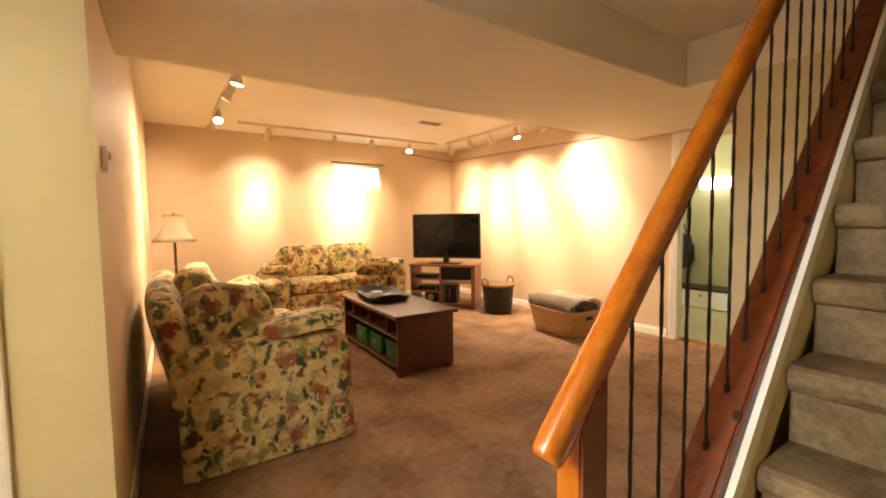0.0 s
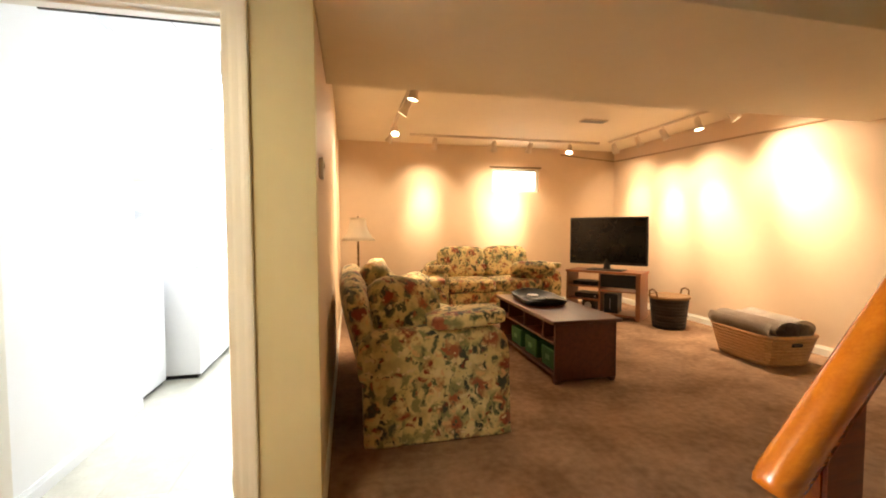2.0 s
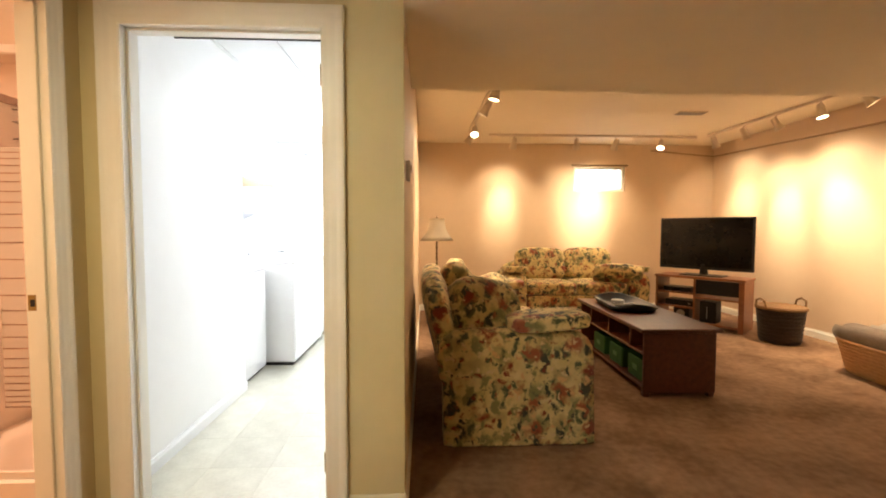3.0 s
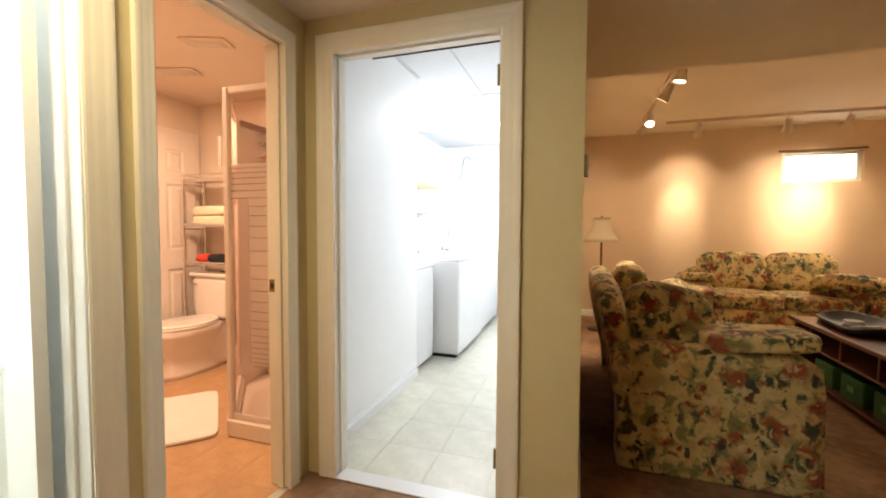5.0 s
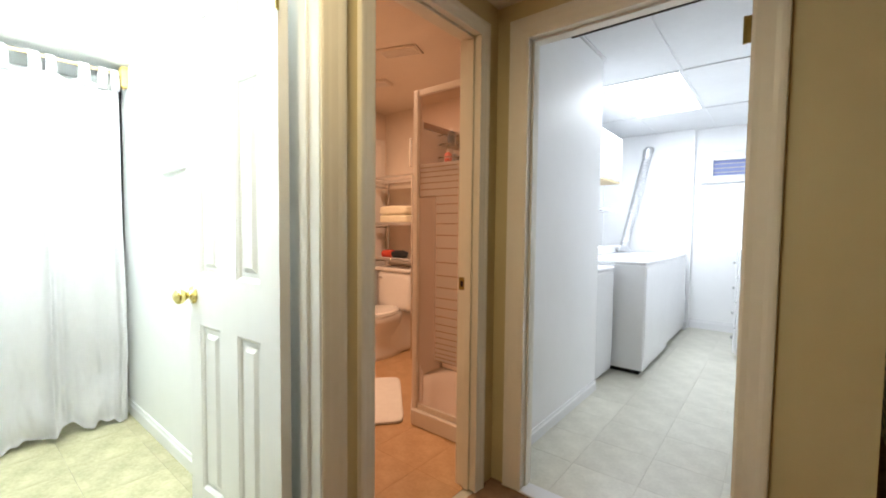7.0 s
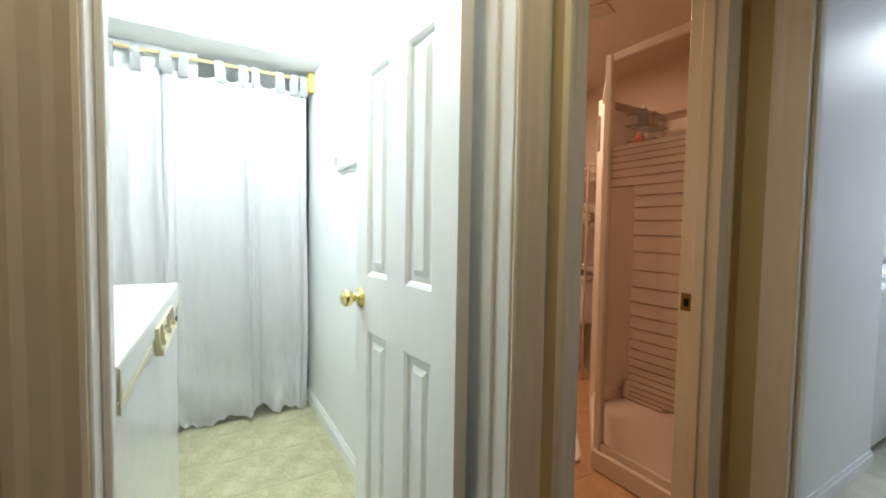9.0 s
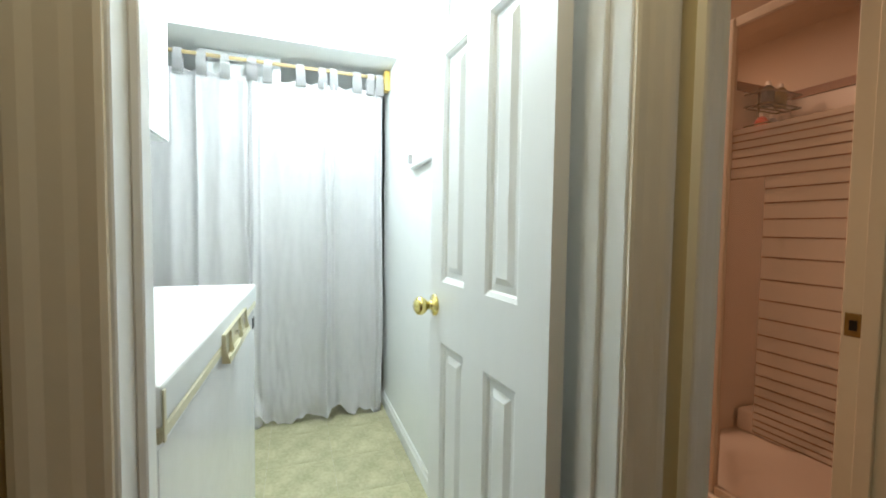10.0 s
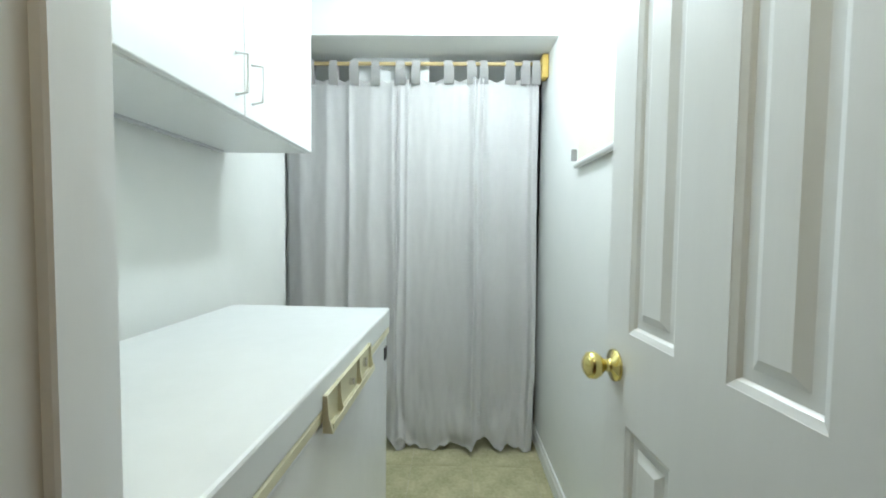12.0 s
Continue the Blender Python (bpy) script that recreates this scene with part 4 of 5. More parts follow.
part("shade", bm, SHADE_CLOTH, l, "cream bell-shaped cloth shade", True)
part("finial", lathe([(0.001, 1.35), (0.012, 1.355), (0.006, 1.37), (0.001, 1.38)], 12), BRONZE, l)
part("shade_ring", rod([(-0.1, 0, 1.347), (0.1, 0, 1.347)], 0.003, 6), BRONZE, l)
part("bulb", lathe([(0.001, 1.10), (0.014, 1.10), (0.03, 1.18), (0.001, 1.22)], 14), FIXTURE, l)

# ---- track lights ----


def track(label, p, q, heads, core=0.80):
    """A ceiling track from p to q; heads: (share along it, aim, lit watts or 0, cone)."""
    t = thing("track_light", label, "track light", group="ceiling track lights")
    p, q = Vector(p), Vector(q)
    d = (q - p).normalized()
    side = Vector((-d.y, d.x, 0))
    bm = bmesh.new()
    c = [bm.verts.new(e + side * a + Vector((0, 0, z))) for e in (p, q) for a, z in ((-0.017, 0), (0.017, 0), (0.017, -0.028), (-0.017, -0.028))]
    for f in ((0, 1, 2, 3), (4, 5, 6, 7), (0, 1, 5, 4), (1, 2, 6, 5), (2, 3, 7, 6), (3, 0, 4, 7)):
        bm.faces.new([c[i] for i in f])
    part("rail", bm, FIXTURE, t)
    for at, aim, watts, cone in heads:
        o = p.lerp(q, at) + Vector((0, 0, -0.028))
        part("stem", rod([o + Vector((0, 0, 0.01)), o + Vector((0, 0, -0.065))], 0.008, 8), FIXTURE, t)
        pivot = o + Vector((0, 0, -0.075))
        way = (Vector(aim) - pivot).normalized()
        m = look(pivot, pivot + way)
        h = part("lamp_head", lathe([(0.001, 0.055), (0.026, 0.052), (0.033, 0.025), (0.034, -0.03), (0.052, -0.09), (0.047, -0.09), (0.030, -0.034), (0.0012, -0.030)], 18), FIXTURE, t)
        h.matrix_basis = m
        if watts:
            part("bulb_face", lathe([(0.001, -0.080), (0.043, -0.080), (0.038, -0.070), (0.0012, -0.070)], 18), HOT, h, "glowing bulb face")
            spot_lamp("track_spot", pivot + way * 0.098, aim, watts * core, WARM, cone * 0.62, 1.0, 0.09)
            spot_lamp("track_spill", pivot + way * 0.098, aim, watts * 0.27, WARM, min(cone * 1.6, 130), 1.0, 0.09)
        else:
            part("bulb_face", lathe([(0.001, -0.080), (0.043, -0.080), (0.038, -0.070), (0.0012, -0.070)], 18), FIXTURE, h)


Z = 2.489
track("cream ceiling track with four spot heads by the back wall", (2.20, 3.85, Z), (5.05, 3.85, Z),
      [(0.12, (2.48, YB, 1.42), 130, 62), (0.42, (3.55, YB, 1.4), 70, 66), (0.61, (3.82, YB, 1.36), 210, 68), (0.83, (3.6, 2.6, 0.1), 120, 110)])
track("cream ceiling track with five spot heads by the side wall", (5.16, 3.75, Z), (5.22, 1.55, Z),
      [(0.05, (XE, 3.9, 1.3), 110, 84), (0.27, (XE, 3.13, 1.24), 190, 62), (0.47, (XE, 2.42, 1.28), 200, 66), (0.70, (5.2, 1.7, 0.2), 150, 100), (0.88, (XE, 1.40, 1.5), 240, 70)])
track("short cream ceiling track with four spot heads by the sofa", (1.95, 1.70, Z), (1.93, 3.65, Z),
      [(0.06, (1.55, 1.85, 0.6), 60, 90), (0.30, (XW, 2.6, 1.2), 150, 80), (0.78, (1.75, 1.9, 0.6), 110, 80), (0.97, (XW, 3.9, 1.3), 90, 80)])
v = thing("ceiling_vent", "cream metal ceiling vent with slats", "vent", 4.25, 2.75, 2.488)
part("frame", box(-0.16, -0.06, -0.010, 0.16, 0.06, 0.001, 0.003, 1), FIXTURE, v)
for k in range(6):
    part("slat", box(-0.145, -0.046 + 0.017 * k, -0.015, 0.145, -0.040 + 0.017 * k, -0.0105), GREY_PLASTIC, v)
sw = thing("thermostat", "small pale beige thermostat on the sofa wall", "thermostat", XW, 0.20, 1.47)
part("case", box(0.0, -0.028, -0.045, 0.020, 0.028, 0.045, 0.006, 2), TRIM, sw)
part("dial", rod([(0.020, 0, 0.012), (0.025, 0, 0.012)], 0.014, 16), FIXTURE, sw)

# unseen ceiling pan added over the hall's fill light
h = thing("hall_fill_lamp", "added round ceiling lamp, unseen, for the hall's fill light", "ceiling lamp", 0.32, -1.32, 2.17)
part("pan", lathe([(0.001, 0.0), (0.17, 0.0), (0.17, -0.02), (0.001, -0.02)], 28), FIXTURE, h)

# ---- side room ----
b = thing("hanging_bag", "black cloth bag hanging on the wall", "bag", 7.9, 1.46, 1.00)
part("body", soft(0.16, 0.34, 0.48, 2.8, 0.22, 3, 14, m=Matrix.Translation((-0.04, 0, -0.24))), BLACK_CLOTH, b, smooth=True)
part("strap", rod([(0, -0.08, -0.05), (0.03, -0.03, 0.10), (0.05, 0, 0.14), (0.03, 0.03, 0.10), (0, 0.08, -0.05)], 0.01, 6), BLACK_CLOTH, b)
part("hook", rod([(0.10, 0, 0.15), (0.03, 0, 0.13)], 0.008, 6), IRON, b)
c = thing("low_cabinet", "low white cabinet with a dark top", "cabinet", 7.75, 1.15, 0)
part("body", box(-0.22, -0.55, 0, 0.22, 0.55, 0.25, 0.004, 1), LAMINATE, c)
part("top", box(-0.24, -0.57, 0.25, 0.24, 0.57, 0.272, 0.003, 1), BLACK, c)
for y in (-0.54, 0.01):
    d = part("door", box(-0.238, y, 0.02, -0.222, y + 0.53, 0.24, 0.003, 1), LAMINATE, c)
    part("knob", lathe([(0.001, 0), (0.014, 0.004), (0.001, 0.02)], 12), BLACK, d).matrix_basis = pose(-0.24, y + 0.40, 0.18, 0, -90, 0)
l = thing("wall_light", "glowing white wall light in the side room", "wall light", 7.99, 1.04, 1.74)
part("back_plate", box(-0.02, -0.2, -0.03, 0.009, 0.2, 0.03, 0.003, 1), FIXTURE, l)
part("diffuser", soft(0.10, 0.40, 0.17, 5, 0, 0, 8, m=Matrix.Translation((-0.06, 0, 0))), SHADE_GLOW, l, "glowing frosted diffuser", True)

# ---- bathroom ----
s = thing("shower_stall", "white framed corner shower stall with striped frosted glass", "shower", 0, 0, 0)
SX0, SX1, SY0, SY1 = -0.645, -0.13, 0.165, 1.29
CX, CY = -1.09, 0.68


def plate(points, z0, z1):
    """A flat slab over an outline of (x, y) pairs."""
    bm = bmesh.new()
    low, high = [bm.verts.new((x, y, z0)) for x, y in points], [bm.verts.new((x, y, z1)) for x, y in points]
    bm.faces.new(low)
    bm.faces.new(high)
    for k in range(len(points)):
        j = (k + 1) % len(points)
        bm.faces.new((low[k], low[j], high[j], high[k]))
    return bm


def bar(p, q, start, end, z0, z1, half, shift=0.0, bevel=0.0):
    """An upright board along the line from p to q, between two shares of it."""
    d = Vector((q[0] - p[0], q[1] - p[1], 0))
    bm = box(d.length * start, shift - half, z0, d.length * end, shift + half, z1, bevel, 1)
    bm.transform(pose(p[0], p[1], 0, 0, 0, math.degrees(math.atan2(d.y, d.x))))
    return bm


FRONT, CORNER, SIDE = (SX1 - 0.012, SY0), (SX0, SY0), (CX, CY)
part("tray", plate([(SX1, SY0), (SX0, SY0), (CX, CY), (CX, SY1), (SX1, SY1)], 0.0, 0.045), SHOWER_WHITE, s)
part("curb", bar(FRONT, CORNER, 0.0, 1.03, 0.0, 0.10, 0.030, 0.0, 0.008), SHOWER_WHITE, s)
part("curb", bar(CORNER, SIDE, 0.0, 1.0, 0.0, 0.099, 0.030, 0.0, 0.008), SHOWER_WHITE, s)
part("corner_ledge", box(CX + 0.012, SY1 - 0.36, 0.046, CX + 0.30, SY1 - 0.012, 0.17, 0.02, 3), SHOWER_WHITE, s)
part("side_wall", box(CX - 0.04, CY - 0.01, 0.0, CX - 0.001, SY1, 1.98, 0.003, 1), SHOWER_WHITE, s)
for x, y in (FRONT, CORNER, SIDE):
    part("post", box(x - 0.018, y - 0.018, 0.10, x + 0.018, y + 0.018, 1.98, 0.004, 1), SHOWER_WHITE, s)
for p, q in ((FRONT, CORNER), (CORNER, SIDE)):
    for z in (0.10, 1.945):
        part("frame_rail", bar(p, q, 0.04, 0.96, z, z + 0.035, 0.014, 0.0, 0.003), SHOWER_WHITE, s)
    g = part("glass_pane", bar(p, q, 0.04, 0.96, 0.135, 1.945, 0.003), SHOWER_GLASS, s)
    g.visible_shadow = False
    z = 0.42
    while z < 1.55:
        step = 0.020 + 0.062 * (1 - abs(z - 0.98) / 0.58)
        share = 0.95 if z > 1.36 else 0.70
        part("stripe", bar(p, q, 0.05, share, z, z + 0.0045, 0.0015, 0.0055), FROST, s)
        g = part("frosted_band", bar(p, q, 0.05, share, z + 0.0045, z + step, 0.0012, 0.0052), FROSTED, s, "frosted band of glass")
        g.visible_shadow = False
        z += step
part("handle", rod([(SX0 - 0.075, SY0 + 0.02, 1.55), (SX0 - 0.075, SY0 + 0.02, 1.72)], 0.009, 8), CHROME, s)
part("wall_panel", box(CX, SY1 - 0.008, 0.20, SX1 - 0.012, SY1 + 0.006, 1.98, 0.002, 1), SHOWER_WHITE, s)
part("wall_panel", box(SX1 - 0.010, SY0 + 0.03, 0.20, SX1 + 0.006, SY1 - 0.010, 1.98, 0.002, 1), SHOWER_WHITE, s)
part("surround_trim", box(CX + 0.001, CY + 0.02, 1.93, CX + 0.016, SY1 - 0.022, 1.978, 0.003, 1), TRIM_BROWN, s, "brown trim strip round the stall")
part("surround_trim", box(CX + 0.001, SY1 - 0.020, 1.93, SX1 - 0.024, SY1 - 0.009, 1.978, 0.003, 1), TRIM_BROWN, s, "brown trim strip round the stall")
part("surround_trim", box(SX1 - 0.022, SY0 + 0.03, 1.93, SX1 - 0.011, SY1 - 0.021, 1.978, 0.003, 1), TRIM_BROWN, s, "brown trim strip round the stall")
part("skirt_panel", box(CX + 0.302, SY1 - 0.010, 0.046, SX1 - 0.014, SY1 + 0.004, 0.199, 0.002, 1), TRIM_BROWN, s, "brown lower wall strip")
part("skirt_panel", box(SX1 - 0.012, SY0 + 0.06, 0.046, SX1 + 0.006, SY1 - 0.012, 0.199, 0.002, 1), TRIM_BROWN, s, "brown lower wall strip")
c = thing("shower_caddy", "dark wire shower caddy with bottles hanging in the stall", "caddy", CX + 0.05, 0.98, 1.66, 90)
for z in (0.0, 0.07, 0.17, 0.24):
    for x in (-0.13, 0.13):
        part("wire", rod([(x, -0.1, z), (x, 0.02, z)], 0.005, 6), BRONZE, c)
    part("wire", rod([(-0.13, -0.1, z), (0.13, -0.1, z)], 0.005, 6), BRONZE, c)
for z in (0.0, 0.17):
    for y in (-0.06, -0.02, 0.02):
        part("wire", rod([(-0.13, y, z), (0.13, y, z)], 0.004, 6), BRONZE, c)
part("hanger", rod([(0, 0.03, 0.0), (0, 0.03, 0.30)], 0.006, 6), BRONZE, c)
for x, z, m, nm in ((-0.08, 0.006, RED, "red"), (0.0, 0.006, GREY_PLASTIC, "grey"), (0.08, 0.006, BLACK, "black"), (-0.04, 0.176, BLACK, "black"), (0.06, 0.176, OLD_BRASS, "golden")):
    b = thing("shampoo_bottle", "small " + nm + " plastic shampoo bottle in the shower caddy", "bottle", CX + 0.09, 0.98 + x, 1.66 + z, 0, "bottles in the caddy")
    part("body", lathe([(0.001, 0), (0.028, 0), (0.030, 0.09), (0.012, 0.11), (0.001, 0.11)], 14), m, b, smooth=True)
    part("cap", lathe([(0.001, 0.11), (0.012, 0.11), (0.012, 0.13), (0.001, 0.13)], 12), PORCELAIN, b)
t = thing("toilet", "white porcelain toilet with a closed seat lid", "toilet", -1.81, 1.30, 0)
t.scale = (1.06, 1.12, 1.0)
bm = bmesh.new()
rings = []
for z, fx, fy, cy in ((0.0, 0.115, 0.25, -0.36), (0.04, 0.11, 0.245, -0.36), (0.16, 0.095, 0.215, -0.36), (0.26, 0.125, 0.235, -0.38), (0.34, 0.165, 0.25, -0.40), (0.39, 0.18, 0.255, -0.41), (0.40, 0.17, 0.245, -0.41)):
    rings.append([bm.verts.new((fx * math.cos(a), cy + fy * math.sin(a) * (1.0 if math.sin(a) < 0 else 1.15), z)) for a in [2 * math.pi * k / 32 for k in range(32)]])
for a, b in zip(rings, rings[1:]):
    for k in range(32):
        bm.faces.new((a[k], a[(k + 1) % 32], b[(k + 1) % 32], b[k]))
bm.faces.new(rings[0])
bm.faces.new(rings[-1])
part("bowl", bm, PORCELAIN, t, smooth=True)
part("seat", lathe([(0.001, 0.401), (0.98, 0.401), (1.0, 0.41), (0.98, 0.42), (0.001, 0.42)], 32, None, 0, -0.41, 0.185, 0.25), PORCELAIN, t)
part("lid", lathe([(0.001, 0.421), (0.97, 0.421), (0.99, 0.43), (0.9, 0.442), (0.001, 0.446)], 32, None, 0, -0.405, 0.182, 0.245), PORCELAIN, t)
part("tank", soft(0.42, 0.18, 0.37, 14, 0, 0, 8, m=Matrix.Translation((0, -0.095, 0.585))), PORCELAIN, t, smooth=True)
part("tank_lid", box(-0.225, -0.20, 0.77, 0.225, 0.0, 0.805, 0.012, 3), PORCELAIN, t)
part("flush_lever", rod([(-0.19, -0.187, 0.71), (-0.13, -0.20, 0.70)], 0.009, 8), CHROME, t)
part("pedestal_back", soft(0.20, 0.30, 0.40, 8, 0, 0, 8, m=Matrix.Translation((0, -0.17, 0.2))), PORCELAIN, t, smooth=True)
r = thing("bathroom_rack", "chrome over-toilet rack with three glass shelves", "shelf rack", -1.79, 1.16, 0)
for x in (-0.27, 0.27):
    for y in (-0.11, 0.11):
        part("leg", rod([(x, y, 0), (x, y, 1.66)], 0.010, 8), CHROME, r)
    for z in (1.66, 1.58, 1.19, 0.86):
        part("side_bar", rod([(x, -0.11, z), (x, 0.11, z)], 0.007, 6), CHROME, r)
for z in (1.60, 1.21, 0.88):
    part("shelf", box(-0.26, -0.11, z, 0.26, 0.11, z + 0.012, 0.003, 1), CHROME, r)
    part("front_bar", rod([(-0.27, -0.115, z + 0.02), (0.27, -0.115, z + 0.02)], 0.007, 6), CHROME, r)
part("top_bar", rod([(-0.27, -0.11, 1.66), (0.27, -0.11, 1.66)], 0.007, 6), CHROME, r)
for k in range(2):
    bm = soft(0.36, 0.20, 0.085, 5, 0.04, k + 2, 10)
    ob = link("folded_towel", bm, TOWEL, None, "", True)
    ob.location = (-1.80, 1.15, 1.266 + 0.082 * k)
    tagged(ob, "cream terry towel folded on the chrome rack", "towel", "towels on the rack")
for x, m, nm in ((-1.90, RED, "red cloth bundle on the rack shelf"), (-1.76, BLACK_CLOTH, "dark cloth bundle on the rack shelf")):
    ob = link("cloth_bundle", soft(0.16, 0.14, 0.08, 2.6, 0.15, x, 10), m, None, "", True)
    ob.location = (x, 1.13, 0.932)
    tagged(ob, nm, "cloth")
bm = soft(0.74, 0.40, 0.026, 10, 0.02, 1, 14)
ob = link("bath_mat", bm, MAT_CLOTH, None, "", True)
ob.matrix_basis = pose(-1.10, 0.22, 0.011, 0, 0, -43)
tagged(ob, "white terry bath mat on the tan floor", "bath mat")
for x, y in ((-0.95, 0.32), (-1.55, 0.62)):
    v = thing("ceiling_vent", "tan plastic vent grille in the bathroom ceiling", "vent", x, y, 2.339, 20, "bathroom vents")
    part("frame", box(-0.14, -0.07, -0.012, 0.14, 0.07, 0.0, 0.003, 1), PAINT_BATH, v)
    for k in range(5):
        part("slat", box(-0.12, -0.05 + 0.022 * k, -0.017, 0.12, -0.042 + 0.022 * k, -0.0125), SHOWER_WHITE, v)


def panel_door(name, label, width, height, m, rows, knob_at, material, hinges=True):
    """A moulded door: stiles and rails round sunk, raised panels. Local x from the hinge, y through the leaf."""
    d = tagged(new(name), label, "door", kind="structure")
    d.matrix_basis = m
    th = 0.0175
    cols = [(width * 0.177, width * 0.408), (width * 0.598, width * 0.845)]
    bm = box(0.002, -0.006, 0.01, width - 0.002, 0.006, height - 0.002)
    cuts_x = [0, cols[0][0], cols[0][1], cols[1][0], cols[1][1], width]
    cuts_z = [0.008] + [v for r in rows for v in r] + [height]
    for i in range(5):
        for j in range(len(cuts_z) - 1):
            if i % 2 == 1 and j % 2 == 1:
                continue
            box(cuts_x[i], -th, cuts_z[j], cuts_x[i + 1], th, cuts_z[j + 1], bm=bm)
    bmesh.ops.remove_doubles(bm, verts=bm.verts, dist=1e-5)
    seen = {}
    for f in bm.faces:
        c = f.calc_center_median()
        seen.setdefault((round(c.x, 4), round(c.y, 4), round(c.z, 4)), []).append(f)
    bmesh.ops.delete(bm, geom=[f for fs in seen.values() if len(fs) > 1 for f in fs], context="FACES")
    part("leaf", bm, material, d)
    for low, high in rows:
        for a, b in cols:
            bm = bmesh.new()
            for side in (-1, 1):
                steps = [(0.0, 0.0165), (0.010, 0.0125), (0.014, 0.007), (0.030, 0.007), (0.046, 0.0150)]
                rings = [[bm.verts.new((x, side * v, z)) for x, z in ((a + u, low + u), (b - u, low + u), (b - u, high - u), (a + u, high - u))] for u, v in steps]
                for p, q in zip(rings, rings[1:]):
                    for k in range(4):
                        bm.faces.new((p[k], p[(k + 1) % 4], q[(k + 1) % 4], q[k]))
                bm.faces.new(rings[-1])
            part("panel", bm, material, d)
    if knob_at:
        kx, kz = knob_at
        for side in (-1, 1):
            k = part("knob", lathe([(0.001, 0.0), (0.032, 0.0), (0.032, 0.006), (0.014, 0.010), (0.012, 0.026), (0.022, 0.034), (0.028, 0.046), (0.026, 0.058), (0.015, 0.066), (0.001, 0.068)], 28), BRASS, d, "polished brass knob", True)
            k.matrix_basis = pose(kx, side * th, kz, -90 * side, 0, 0)
    if hinges:
        for z in (0.2, 1.83):
            part("hinge", rod([(-0.006, th + 0.004, z - 0.045), (-0.006, th + 0.004, z + 0.045)], 0.006, 10), BRASS, d, "brass hinge")
    return d


panel_door("door_1", "white moulded panel door standing open with a brass knob", 0.595, 2.01, pose(-0.106, -0.989, 0.008, 0, 0, 183.3), [(0.20, 0.815), (0.996, 1.645), (1.735, 1.91)], (0.552, 0.918), DOOR_PAINT)
panel_door("door_2", "warm white closed closet door in the bathroom", 0.70, 2.0, pose(-2.128, 0.52, 0.004, 0, 0, 90), [(0.20, 0.84), (1.0, 1.58), (1.68, 1.88)], (0.06, 0.92), SHOWER_WHITE, False)
casing("trim_bath_closet", "x", -2.15, 1, 0.51, 1.23, 2.01, SHOWER_WHITE, 0.06)


def strike(label, x, y, z, axis):
    p = thing("strike_plate", label, "strike plate", x, y, z)
    if axis == "y":
        part("plate", box(-0.018, -0.0035, -0.029, 0.018, 0.0, 0.029, 0.001, 1), OLD_BRASS, p)
        part("hole", box(-0.008, -0.0045, -0.014, 0.008, -0.0036, 0.012), BLACK, p)
    else:
        part("plate", box(-0.030, 0.0, -0.045, 0.002, 0.005, 0.045, 0.001, 1), OLD_BRASS, p)
        part("barrel", rod([(-0.033, 0.003, -0.045), (-0.033, 0.003, 0.045)], 0.006, 8), OLD_BRASS, p)


strike("brass strike plate in the bathroom door jamb", -0.078, -0.145, 0.935, "y")
for z in (0.17, 1.86):
    strike("aged brass hinge leaf on the laundry door jamb", 0.938, 0.105, z, "x")

# ---- laundry ----


def machine(name, label, x0, y0, x1, y1, h, lid, toe=0.03):
    m = thing(name, label, name.replace("_", " "))
    part("body", box(x0, y0, toe, x1, y1, h, 0.010, 2), ENAMEL, m)
    part("toe_kick", box(x0 + 0.03, y0 + 0.01, 0, x1 - 0.03, y1 - 0.01, toe), BLACK, m)
    part("top", box(x0 - 0.002, y0 - 0.004, h, x1 + 0.008, y1 + 0.004, h + 0.028, 0.010, 3), ENAMEL, m)
    if lid:
        part("lid_gap", box(x1 - 0.10, y0 + 0.30, h + 0.0275, x1 - 0.092, y1 - 0.05, h + 0.0295), GREY_PLASTIC, m)
        part("lid", box(x0 + 0.20, y0 + 0.05, h + 0.028, x1 - 0.11, y1 - 0.05, h + 0.036, 0.004, 1), ENAMEL, m)
    part("console", box(x0, y0 + 0.02, h + 0.028, x0 + 0.13, y1 - 0.02, h + 0.11, 0.012, 2), ENAMEL_GREY, m)
    part("dial", rod([(x0 + 0.13, (y0 + y1) / 2, h + 0.07), (x0 + 0.155, (y0 + y1) / 2, h + 0.07)], 0.028, 16), GREY_PLASTIC, m)
    part("front_panel", box(x1, y0 + 0.012, toe + 0.09, x1 + 0.006, y1 - 0.012, h - 0.012, 0.003, 1), ENAMEL, m)


machine("washing_machine", "white enamel washing machine set into the recess", -0.70, 1.46, -0.03, 1.90, 0.86, False)
machine("clothes_dryer", "white enamel clothes dryer standing beside the washer", -0.52, 1.96, 0.20, 2.90, 0.90, True)
machine("chest_unit", "white enamel appliance at the far end of the laundry", -0.60, 2.93, 0.175, 3.98, 0.89, False)
d = thing("vent_duct", "ribbed foil vent duct rising from the dryer", "duct")
a, b = Vector((-0.46, 3.72, 0.97)), Vector((-0.30, 4.02, 2.10))
pts, rr = [a + (b - a) * (k / 60) for k in range(61)], [0.046 + 0.006 * (k % 2) for k in range(61)]
part("hose", rod(pts, rr, 16), FOIL, d, smooth=False)
part("collar", rod([b, b + Vector((0.01, 0.0, 0.09))], 0.056, 16), FOIL, d)
part("elbow", rod([b + Vector((0.01, 0, 0.05)), b + Vector((0.01, 0.03, 0.09)), b + Vector((0.01, 0.105, 0.10))], 0.05, 16), FOIL, d)
